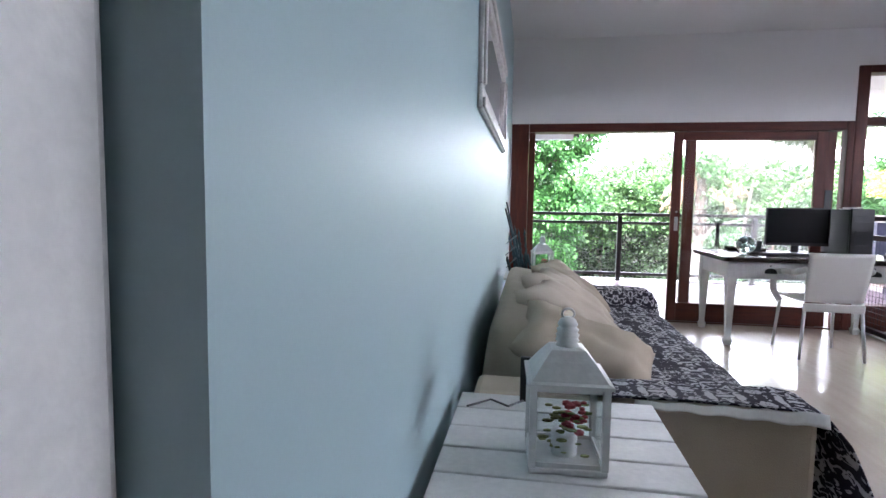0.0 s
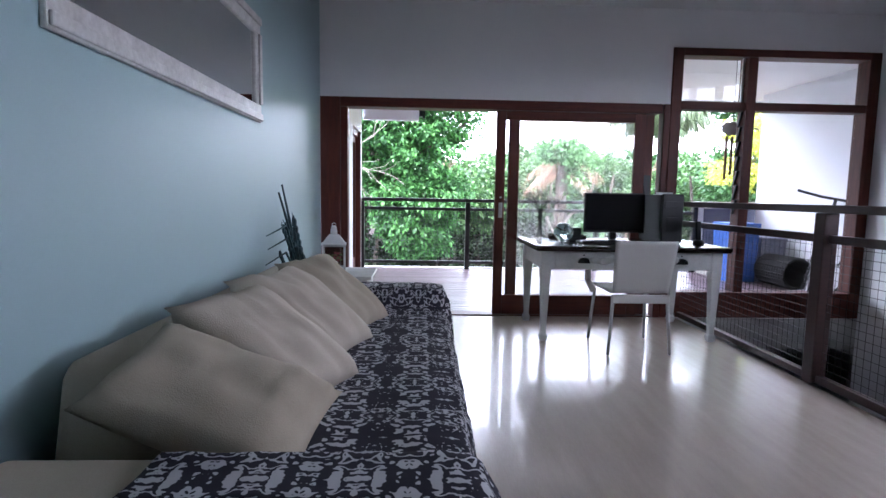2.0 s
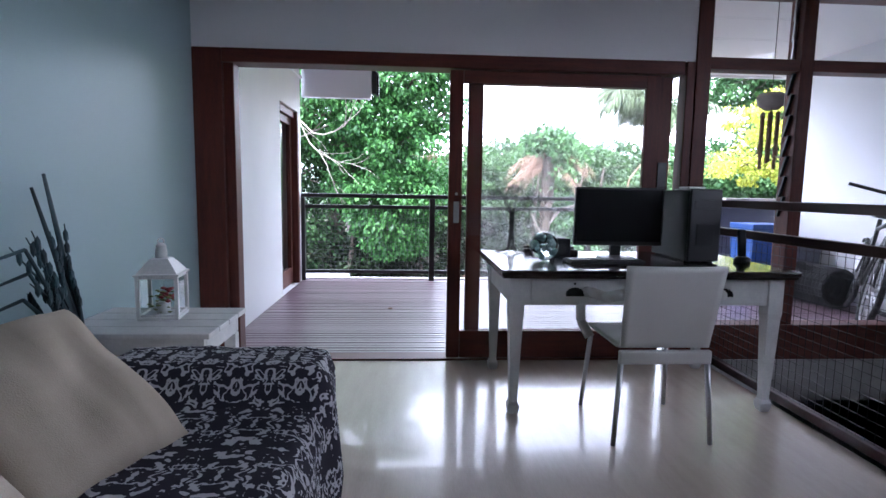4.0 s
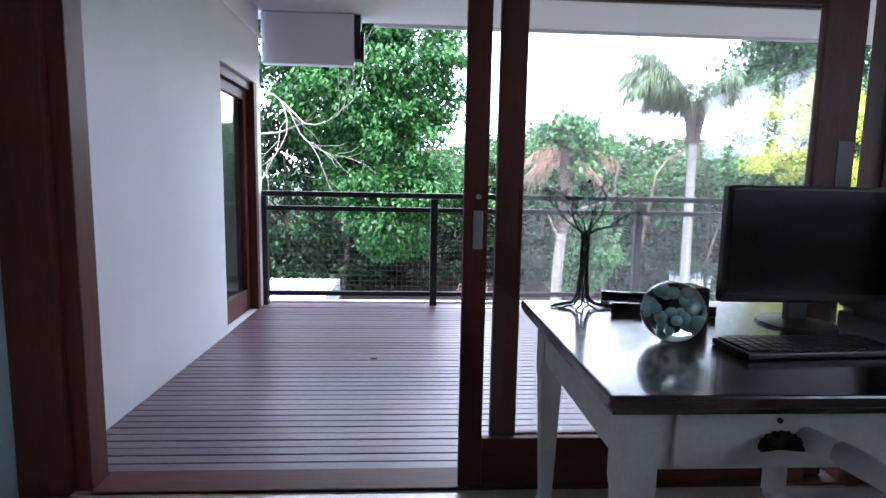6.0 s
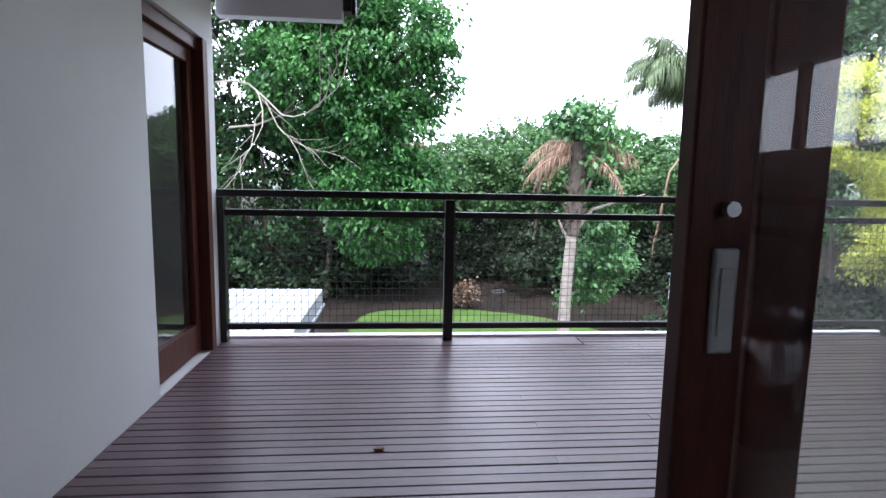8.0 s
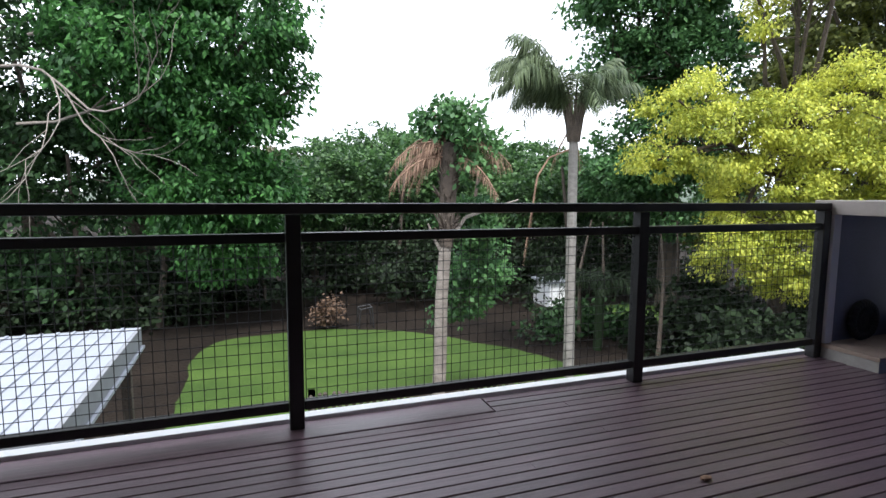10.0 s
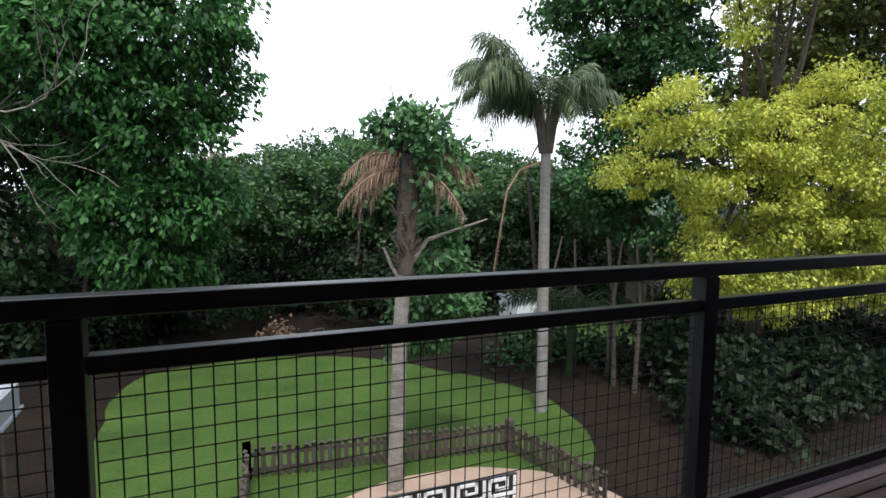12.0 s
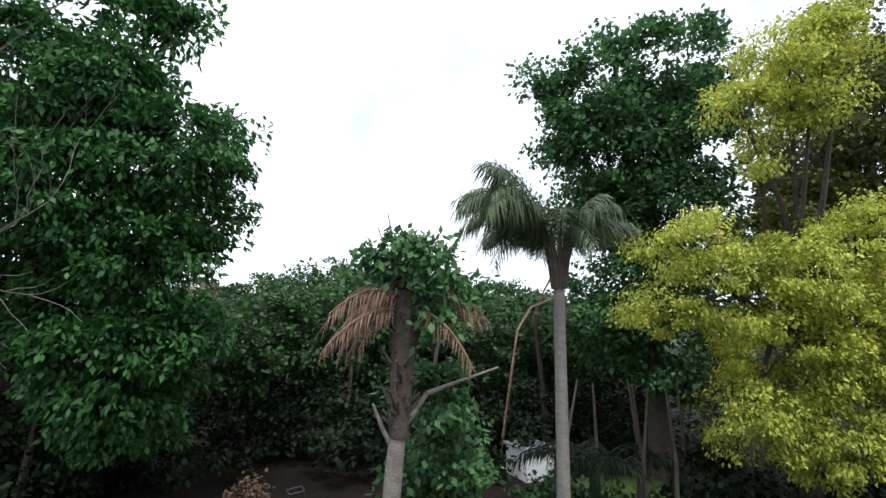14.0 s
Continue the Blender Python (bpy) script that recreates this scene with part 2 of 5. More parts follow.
def damask():
    m = mat("damask_cotton", (0.6, 0.58, 0.56), rough=0.9, fine=300, bump=0.4, dist=0.002, spec=0.1)
    n, l = m.node_tree.nodes, m.node_tree.links
    s = n["Principled BSDF"]
    tc, mp = n.new("ShaderNodeTexCoord"), n.new("ShaderNodeMapping")
    cut, join = n.new("ShaderNodeSeparateXYZ"), n.new("ShaderNodeCombineXYZ")
    l.new(tc.outputs["Object"], cut.inputs[0])
    for axis, repeat in (("X", 0.10), ("Y", 0.14)):
        fold = n.new("ShaderNodeMath")
        fold.operation = "PINGPONG"
        fold.inputs[1].default_value = repeat
        l.new(cut.outputs[axis], fold.inputs[0])
        l.new(fold.outputs[0], join.inputs[axis])
    l.new(cut.outputs["Z"], join.inputs["Z"])
    l.new(join.outputs[0], mp.inputs["Vector"])
    warp, mixw = n.new("ShaderNodeTexNoise"), n.new("ShaderNodeVectorMath")
    warp.inputs["Scale"].default_value = 9
    mixw.operation = "MULTIPLY_ADD"
    mixw.inputs[1].default_value = (0.10, 0.10, 0.10)
    l.new(mp.outputs["Vector"], warp.inputs["Vector"])
    l.new(warp.outputs["Color"], mixw.inputs[0])
    l.new(mp.outputs["Vector"], mixw.inputs[2])
    vor, wav = n.new("ShaderNodeTexVoronoi"), n.new("ShaderNodeTexNoise")
    vor.inputs["Scale"].default_value, wav.inputs["Scale"].default_value = 8.0, 24
    wav.inputs["Detail"].default_value, wav.inputs["Distortion"].default_value = 1.0, 1.2
    l.new(mixw.outputs[0], vor.inputs["Vector"])
    l.new(mp.outputs["Vector"], wav.inputs["Vector"])
    bands, swirl, mul = n.new("ShaderNodeMath"), n.new("ShaderNodeMath"), n.new("ShaderNodeMath")
    swirl.operation, bands.operation, mul.operation = "MULTIPLY_ADD", "MULTIPLY_ADD", "SINE"
    swirl.inputs[1].default_value, swirl.inputs[2].default_value = 15.0, 0.0
    bands.inputs[1].default_value = 17.0
    l.new(wav.outputs["Fac"], swirl.inputs[0])
    l.new(vor.outputs["Distance"], bands.inputs[0])
    l.new(swirl.outputs[0], bands.inputs[2])
    l.new(bands.outputs[0], mul.inputs[0])
    r = n.new("ShaderNodeValToRGB")
    r.color_ramp.elements[0].position, r.color_ramp.elements[0].color = 0.42, (0.030, 0.028, 0.038, 1)
    r.color_ramp.elements[1].position, r.color_ramp.elements[1].color = 0.62, (0.47, 0.46, 0.48, 1)
    l.new(mul.outputs[0], r.inputs["Fac"])
    l.new(r.outputs["Color"], s.inputs["Base Color"])
    return m


DAMASK = damask()


# ---- building helpers ----
class Shape:
    """Collects solids into one mesh."""

    def __init__(self):
        self.bm = bmesh.new()

    def box(self, x0, x1, y0, y1, z0, z1, m=None, bevel=0.0):
        q = Matrix.Translation(((x0 + x1) / 2, (y0 + y1) / 2, (z0 + z1) / 2)) @ Matrix.Diagonal((abs(x1 - x0), abs(y1 - y0), abs(z1 - z0), 1))
        part = bmesh.ops.create_cube(self.bm, size=1.0, matrix=(m @ q) if m else q)
        if bevel:
            edges = {e for v in part["verts"] for e in v.link_edges}
            bmesh.ops.bevel(self.bm, geom=list(edges), offset=bevel, segments=2, affect="EDGES", profile=0.5)
        return self

    def rod(self, a, b, r0, r1=None, sides=10):
        a, b = Vector(a), Vector(b)
        d = b - a
        m = Matrix.Translation((a + b) / 2) @ d.to_track_quat("Z", "Y").to_matrix().to_4x4()
        bmesh.ops.create_cone(self.bm, cap_ends=True, segments=sides, radius1=r0, radius2=r0 if r1 is None else r1, depth=d.length, matrix=m)
        return self

    def path(self, pts, r0, r1=None, sides=8):
        r1 = r0 if r1 is None else r1
        n = len(pts) - 1
        for i in range(n):
            self.rod(pts[i], pts[i + 1], r0 + (r1 - r0) * i / n, r0 + (r1 - r0) * (i + 1) / n, sides)
        return self

    def lathe(self, rows, at=(0, 0, 0), sides=20, square=False):
        rings = []
        for r, z in rows:
            ring = []
            for k in range(sides):
                a = 2 * math.pi * (k + 0.5) / sides
                f = r / max(abs(math.cos(a)), abs(math.sin(a))) if square else r
                ring.append(self.bm.verts.new((at[0] + f * math.cos(a), at[1] + f * math.sin(a), at[2] + z)))
            rings.append(ring)
        for p, q in zip(rings, rings[1:]):
            for k in range(sides):
                self.bm.faces.new((p[k], p[(k + 1) % sides], q[(k + 1) % sides], q[k]))
        self.bm.faces.new(rings[0][::-1])
        self.bm.faces.new(rings[-1])
        return self

    def ball(self, c, r, scale=(1, 1, 1), sub=2):
        bmesh.ops.create_icosphere(self.bm, subdivisions=sub, radius=r, matrix=Matrix.Translation(c) @ Matrix.Diagonal((*scale, 1)))
        return self

    def ring(self, c, rx, ry, tube, axis="y", n=28):
        pts = []
        for k in range(n + 1):
            a = 2 * math.pi * k / n
            u, v = rx * math.cos(a), ry * math.sin(a)
            pts.append(Vector(c) + Vector({"y": (u, 0, v), "x": (0, u, v), "z": (u, v, 0)}[axis]))
        return self.path(pts, tube, sides=6)

    def to(self, name, material, parent=None, smooth=False, at=None):
        me = bpy.data.meshes.new(name)
        self.bm.normal_update()
        self.bm.to_mesh(me)
        self.bm.free()
        me.materials.append(material)
        if smooth:
            for p in me.polygons:
                p.use_smooth = True
        ob = new(name, me)
        ob.parent = parent
        if at is not None:
            ob.matrix_basis = at
        return ob


def holder(name, m, label, category, group="", kind=""):
    ob = new(name)
    ob.matrix_basis = m
    return tagged(ob, label, category, group, kind)


def setting(ob, label, category):
    return tagged(ob, label, category, kind="structure")


# ---- the room ----
TOP = 2.85
setting(Shape().box(-0.5, 3.24, -4.0, 5.2, -0.15, 0).to("floor", FLOOR), "pale beige laminate floor with a satin sheen", "floor")
setting(Shape().box(-0.5, 5.3, -4.2, 5.36, TOP, TOP + 0.15).to("ceiling", CEIL), "plain white painted ceiling over the living room", "ceiling")
setting(Shape().box(-0.30, -0.12, -0.12, 5.2, 0, TOP).to("wall_west", BLUE), "smooth satin blue painted wall", "wall")
setting(Shape().box(-1.6, -0.235, -0.2, -0.124, 0, TOP).to("wall_hall", WHITE), "white wall return beside the blue wall", "wall")
setting(Shape().box(-0.228, -0.185, -0.32, -0.124, 0, TOP, bevel=0.012).box(-0.34, -0.232, -0.32, -0.204, 0, TOP, bevel=0.012).to("trim", CHALK), "whitewashed wooden door trim with worn paint", "trim")
setting(Shape().box(-1.7, 5.3, -4.2, -4.0, -2.8, TOP).to("wall_south", WHITE), "white painted back wall", "wall")
setting(Shape().box(-1.7, -1.6, -4.0, -0.2, 0, TOP).to("wall_hall_west", WHITE), "white painted hall wall", "wall")
setting(Shape().box(-1.6, -0.5, -4.0, -0.2, -0.15, 0).to("floor_hall", FLOOR), "pale beige laminate floor of the hall", "floor")
setting(Shape().box(-1.6, -0.5, -4.0, -0.2, TOP, TOP + 0.15).to("ceiling_hall", CEIL), "plain white ceiling of the hall", "ceiling")
# The gap in this wall is for the added windows that light the room.
setting(Shape().box(5.06, 5.3, -4.0, 5.2, -2.8, 1.55).box(5.06, 5.3, -4.0, 5.2, 2.4, TOP).box(5.06, 5.3, 3.12, 5.2, 1.55, 2.4).box(5.06, 5.3, -4.0, 0.0, 1.55, 2.4).to("wall_east", WHITE), "white wall on the far side of the stairwell", "wall")
setting(Shape().box(-0.30, 3.09, 5.2, 5.36, 2.0, TOP).box(3.09, 5.3, 5.2, 5.36, 2.515, TOP).box(5.06, 5.3, 5.2, 5.36, -2.8, 2.515).to("wall_north", WHITE), "white wall above the sliding door and window", "wall")
# One even grey, darker than the white walls above.
setting(Shape().box(3.24, 5.06, 5.2, 5.36, -2.8, -0.004).to("wall_stairwell", mat("grey_wall", (0.45, 0.44, 0.43), rough=0.8)), "grey wall under the stairwell window", "wall")
setting(Shape().box(3.14, 3.24, -4.0, 5.2, -2.8, -0.15).to("wall_stair_side", WHITE), "white side wall of the stairwell", "wall")
setting(Shape().box(3.14, 5.06, -4.0, 5.2, -2.95, -2.8).to("floor_lower", FLOOR), "pale floor at the foot of the stairwell", "floor")


def door_frame():
    j = holder("door_1", pose(0, 5.2, 0), "dark red timber sliding door frame, one leaf slid open", "sliding door", kind="structure")
    Shape().box(-0.118, 0.06, -0.012, 0.15, 0, 2.0, bevel=0.006).box(0.062, 0.125, 0.02, 0.13, 0, 1.915, bevel=0.005).to("jamb", TIMBER, j)
    Shape().box(3.03, 3.088, -0.012, 0.10, 0, 2.0, bevel=0.006).to("jamb", TIMBER, j)
    Shape().box(0.062, 3.018, -0.014, 0.15, 1.915, 2.0, bevel=0.006).to("head", TIMBER_H, j)
    Shape().box(0.127, 3.018, 0.0, 0.15, -0.02, 0.012, bevel=0.004).to("threshold", TIMBER_H, j)

    def leaf(x0, x1, y0, y1, top, handle):
        wide = 0.088 if handle else 0.1
        s = Shape().box(x0, x0 + wide, y0, y1, 0.016, top, bevel=0.004).box(x1 - 0.088, x1, y0, y1, 0.016, top, bevel=0.003)
        s.to("stile", TIMBER, j)
        Shape().box(x0 + wide + 0.002, x1 - 0.09, y0 + 0.003, y1 - 0.003, 0.016, 0.2, bevel=0.004).box(x0 + wide + 0.002, x1 - 0.09, y0 + 0.003, y1 - 0.003, top - 0.08, top, bevel=0.004).to("rail", TIMBER_H, j)
        p = Shape().box(x0 + wide - 0.005, x1 - 0.083, (y0 + y1) / 2 - 0.003, (y0 + y1) / 2 + 0.003, 0.195, top - 0.075).to("pane", PANE if handle else HAZED, j)
        p.visible_shadow = False
        if handle:
            Shape().box(x0 + 0.035, x0 + 0.07, y0 - 0.006, y0 + 0.006, 0.93, 1.07, bevel=0.004).box(x0 + 0.044, x0 + 0.061, y0 - 0.009, y0 - 0.0065, 0.955, 1.045, bevel=0.001).rod((x0 + 0.052, y0 - 0.012, 1.12), (x0 + 0.052, y0, 1.12), 0.01).to("handle", ALU, j)

    leaf(1.487, 2.87, 0.012, 0.05, 1.91, True)
    leaf(1.612, 2.975, 0.056, 0.094, 1.91, False)
    Shape().box(2.90, 2.96, 0.046, 0.055, 0.9, 1.35).to("lock_strip", BLACK, j)


door_frame()


def fill_window():
    # Unseen windows, added only to bring more daylight into the dim room.
    w = holder("added_fill_window", pose(5.1, 0, 0), "unseen timber framed row of windows added to light the room", "window", kind="structure")
    s = Shape()
    for k in range(5):
        y = k * 0.78
        s.box(0.0, 0.1, max(y - 0.04, 0.002), min(y + 0.04, 3.118), 1.552, 2.398)
    s.to("frame", TIMBER, w)
    Shape().box(0.05, 0.056, 0.002, 3.118, 1.552, 2.398).to("pane", PANE, w).visible_shadow = False


fill_window()


def stair_window():
    w = holder("window_1", pose(0, 5.2, 0), "dark red timber window with glass louvres and fixed panes", "window", kind="structure")
    Shape().box(3.092, 3.19, -0.012, 0.14, 0.004, 2.51, bevel=0.006).box(3.80, 3.89, -0.008, 0.13, 0.252, 2.44, bevel=0.005).box(4.95, 5.056, -0.012, 0.14, 0.004, 2.51, bevel=0.006).to("frame", TIMBER, w)
    Shape().box(3.192, 4.948, -0.014, 0.14, 2.442, 2.51, bevel=0.005).box(3.192, 3.798, -0.006, 0.12, 1.96, 2.035, bevel=0.005).box(3.892, 4.948, -0.006, 0.12, 1.96, 2.035, bevel=0.005).box(3.192, 4.948, -0.012, 0.14, 0.004, 0.25, bevel=0.005).to("frame", TIMBER_H, w)
    for x0, x1, z0, z1 in ((3.885, 4.955, 2.03, 2.445), (3.885, 4.955, 0.245, 1.965), (3.185, 3.805, 0.245, 1.0)):
        Shape().box(x0, x1, 0.05, 0.056, z0, z1).to("pane", PANE, w).visible_shadow = False
    for z0, z1, n, tilt in ((1.0, 1.955, 7, 20), (2.035, 2.44, 3, 4)):
        for k in range(n):
            z = z0 + (z1 - z0) * (k + 0.5) / n
            h = (z1 - z0) / n * 0.53
            s = Shape().box(3.20, 3.79, -0.0025, 0.0025, -h, h, pose(0, 0.06, z, tilt))
            s.to("louvre", PANE, w).visible_shadow = False
            Shape().box(3.192, 3.212, -0.008, 0.008, -h, h, pose(0, 0.06, z, tilt)).box(3.778, 3.798, -0.008, 0.008, -h, h, pose(0, 0.06, z, tilt)).to("clip", ALU if n == 3 else BLACK, w)


stair_window()


def wire_grid(x0, x1, z0, z1, step, r):
    """Welded mesh in the x-z plane, of thin three-sided wires."""
    s = Shape()
    n, k = int((x1 - x0) / step), int((z1 - z0) / step)
    for i in range(n + 1):
        s.rod((x0 + i * step, 0, z0), (x0 + i * step, 0, z1), r, sides=4)
    for i in range(k + 1):
        s.rod((x0, 0.003, z0 + i * step), (x1, 0.003, z0 + i * step), r, sides=4)
    return s


def stair_rail():
    """Along y at the stairwell; local x runs from the window back."""
    b = holder("stair_balustrade", pose(3.28, 5.185, 0, 0, 0, -90), "dark brown timber balustrade with welded wire mesh", "balustrade", kind="structure")
    for y in (1.77, 3.75, 5.75, 7.75):
        Shape().box(y - 0.045, y + 0.045, -0.045, 0.045, 0, 1.06, bevel=0.006).to("post", BROWNRAIL, b)
    Shape().box(0, 9.15, -0.038, 0.038, 1.062, 1.11, bevel=0.006).to("handrail", BROWNRAIL, b)
    for i, (a, c) in enumerate(((0.0, 1.72), (1.82, 3.70), (3.80, 5.70), (5.80, 7.70))):
        Shape().box(a, c, -0.02, 0.02, 0.88, 0.93, bevel=0.004).to("middle_rail", BROWNRAIL, b)
        Shape().box(a, c, -0.025, 0.025, 0.012, 0.06, bevel=0.004).to("bottom_rail", BROWNRAIL, b)
        tagged(wire_grid(a + 0.01, c, 0.06, 0.88, 0.05, 0.0016).to("wire_mesh", WIRE, b), kind="stuff")


stair_rail()

# ---- the deck ----
setting(Shape().box(-0.115, 5.9, 5.36, 8.42, -0.3, -0.06).to("deck_frame", BROWNRAIL), "dark timber joists under the decking", "deck frame")
setting(Shape().box(-0.30, -0.11, 5.36, 7.36, 0, 2.98).box(-0.30, -0.11, 7.36, 8.24, 2.03, 2.98).box(-0.30, -0.11, 8.24, 8.36, 0, 2.98).box(-0.30, -0.118, 5.36, 8.36, -0.3, -0.002).to("wall_deck_west", RENDER_WHITE), "white rendered outside wall along the deck", "wall")
setting(Shape().box(-4.0, -0.30, 8.2, 8.36, -3.0, 2.98).to("wall_wing_end", RENDER_WHITE), "white rendered end wall of the wing", "wall")
setting(Shape().box(-2.2, -2.1, 5.36, 8.2, -0.2, 2.98).box(-2.1, -0.3, 5.36, 8.2, -0.2, -0.1).box(-2.1, -0.3, 5.36, 8.2, 2.6, 2.7).box(-2.1, -0.302, 5.30, 5.358, -0.2, 2.98).to("wall_wing_room", WHITE), "white walls of the room behind the deck door", "wall")
setting(Shape().box(5.9, 6.05, 5.2, 8.24, -0.3, 3.0).box(5.3, 5.9, 5.2, 5.36, -0.3, 3.0).to("wall_deck_east", RENDER_WHITE), "white rendered wall at the end of the deck", "wall")
setting(Shape().box(-0.29, 6.3, 5.362, 8.68, 2.70, 3.1).box(0.9, 6.3, 8.682, 8.71, 2.67, 3.14).to("ceiling_deck", CEIL), "white boarded verandah ceiling", "ceiling")
setting(Shape().box(-0.10, 0.74, 8.40, 8.50, 2.24, 2.696, bevel=0.008).to("eave_box", RENDER_WHITE), "white boxed eave of the wing roof", "eave")
setting(Shape().box(-0.106, -0.08, 5.37, 8.36, 2.44, 2.465).to("trim_deck", WHITE), "thin white cover strip on the outside wall", "trim")


def gutter():
    s = Shape().box(0.745, 0.80, 8.40, 8.52, 2.30, 2.69, bevel=0.006).box(0.802, 0.83, 8.41, 8.51, 2.28, 2.55, bevel=0.006)
    setting(s.to("gutter", GREYCASE), "dark grey metal gutter along the eave", "gutter")


gutter()


def deck_door():
    d = holder("door_2", pose(-0.11, 0, 0), "dark red timber glazed door closed in the outside wall", "glazed door", kind="structure")
    Shape().box(-0.13, -0.03, 7.362, 7.42, 0.002, 2.026, bevel=0.004).box(-0.13, 0.006, 8.16, 8.238, 0.002, 2.026, bevel=0.004).box(-0.13, -0.03, 7.422, 8.158, 1.95, 2.026, bevel=0.004).to("frame", TIMBER, d)
    Shape().box(-0.11, -0.065, 7.424, 7.50, 0.01, 1.945, bevel=0.004).box(-0.11, -0.065, 8.08, 8.156, 0.01, 1.945, bevel=0.004).box(-0.11, -0.065, 7.502, 8.078, 0.01, 0.2, bevel=0.004).box(-0.11, -0.065, 7.502, 8.078, 1.86, 1.945, bevel=0.004).to("leaf", TIMBER, d)
    Shape().box(-0.09, -0.084, 7.49, 8.09, 0.19, 1.87).to("pane", PANE, d)


deck_door()


def deck_rail():
    b = holder("deck_balustrade", pose(0, 8.37, 0), "black steel deck balustrade with welded wire mesh", "balustrade", kind="structure")
    xs = (-0.10, 1.50, 3.49, 5.03)
    for x in xs:
        Shape().box(x - 0.034, x + 0.034, -0.034, 0.034, 0, 1.03, bevel=0.004).to("post", DARK, b)
    Shape().box(-0.134, 5.064, -0.032, 0.032, 1.032, 1.082, bevel=0.006).to("handrail", DARK, b)
    for a, c in zip(xs, xs[1:]):
        a, c = a + 0.036, c - 0.036
        Shape().box(a, c, -0.022, 0.022, 0.90, 0.945, bevel=0.004).to("middle_rail", DARK, b)
        Shape().box(a, c, -0.022, 0.022, 0.09, 0.135, bevel=0.004).to("bottom_rail", DARK, b)
        tagged(wire_grid(a + 0.01, c, 0.135, 0.90, 0.05, 0.002).to("wire_mesh", WIRE, b), kind="stuff")
    setting(Shape().box(-0.28, 5.06, 8.43, 8.50, -0.25, 0.022, bevel=0.004).to("fascia", WHITE), "white fascia board along the deck edge", "fascia")


deck_rail()


def deck_counter():
    c = holder("built_in_counter", pose(5.07, 8.05, 0), "white rendered outdoor counter with slate recess and tiled plinth", "counter", kind="structure")
    Shape().box(0, 0.07, 0.27, 0.4, 0.102, 1.0).box(0.092, 1.3, 0.34, 0.4, 0.102, 1.0).to("body", RENDER_WHITE, c)
    Shape().box(0.094, 1.3, 0.30, 0.336, 0.102, 0.998).to("recess_panel", NAVY, c)
    Shape().box(-0.01, 0.42, -0.06, 0.41, 1.002, 1.10, bevel=0.006).box(0.422, 1.3, 0.12, 0.41, 1.03, 1.10, bevel=0.006).to("top", mat("buff_stone", (0.50, 0.44, 0.40), (0.42, 0.37, 0.33), rough=0.6), c)
    Shape().box(0, 1.3, -0.08, 0.4, -0.05, 0.07).to("plinth", CONC, c)
    for k in range(5):
        Shape().box(k * 0.26, k * 0.26 + 0.255, -0.084, 0.32, 0.072, 0.1, bevel=0.003).to("tile", TILE, c)


deck_counter()

# ---- the living room's things ----
def cushion(name, w, h, t, m, material, label, dent=0.0, seed=0):
    """A stuffed square cushion with pulled corners and soft folds, in its local x-z plane."""
    n = 18
    verts, faces = [], []
    for side in (1, -1):
        for i in range(n + 1):
            for k in range(n + 1):
                u, v = 2 * i / n - 1, 2 * k / n - 1
                edge = max(0.0, (1 - abs(u) ** 3.2) * (1 - abs(v) ** 3.2)) ** 0.42
                pull = 1 - 0.07 * (1 - abs(u) ** 2) * abs(v) ** 3
                pull2 = 1 - 0.07 * (1 - abs(v) ** 2) * abs(u) ** 3
                fold = 0.30 * noise.noise((u * 1.8 + seed, v * 1.8, side)) + 0.24 * noise.noise((u * 4.5 + seed, v * 1.1 + seed, side * 2)) - dent * math.exp(-(u * 2.2) ** 2) * max(0, v)
                verts.append((u * w / 2 * pull2, side * t / 2 * edge * (1 + fold), v * h / 2 * pull - dent * 0.06 * math.exp(-(u * 2.2) ** 2) * (v > 0) * v))
    q = (n + 1) ** 2
    for s in (0, 1):
        for i in range(n):
            for k in range(n):
                a = s * q + i * (n + 1) + k
                f = (a, a + n + 1, a + n + 2, a + 1)
                faces.append(f if s == 0 else f[::-1])
    me = bpy.data.meshes.new(name)
    me.from_pydata(verts, [], faces)
    b = bmesh.new()
    b.from_mesh(me)
    bmesh.ops.remove_doubles(b, verts=b.verts, dist=0.0015)
    bmesh.ops.recalc_face_normals(b, faces=b.faces)
    b.to_mesh(me)
    b.free()
    me.materials.append(material)
    for p in me.polygons:
        p.use_smooth = True
    ob = new(name, me)
    ob.matrix_basis = m
    return tagged(ob, label, "cushion", "cushions on the sofa")


def soft_sheet(f, nu, nv, thick):
    """A cloth sheet over a surface f(u, v), with thickness."""
    s = Shape()
    top = [[s.bm.verts.new(f(i / nu, k / nv)) for k in range(nv + 1)] for i in range(nu + 1)]
    for i in range(nu):
        for k in range(nv):
            s.bm.faces.new((top[i][k], top[i + 1][k], top[i + 1][k + 1], top[i][k + 1]))
    s.bm.normal_update()
    bmesh.ops.solidify(s.bm, geom=list(s.bm.faces), thickness=thick)
    return s


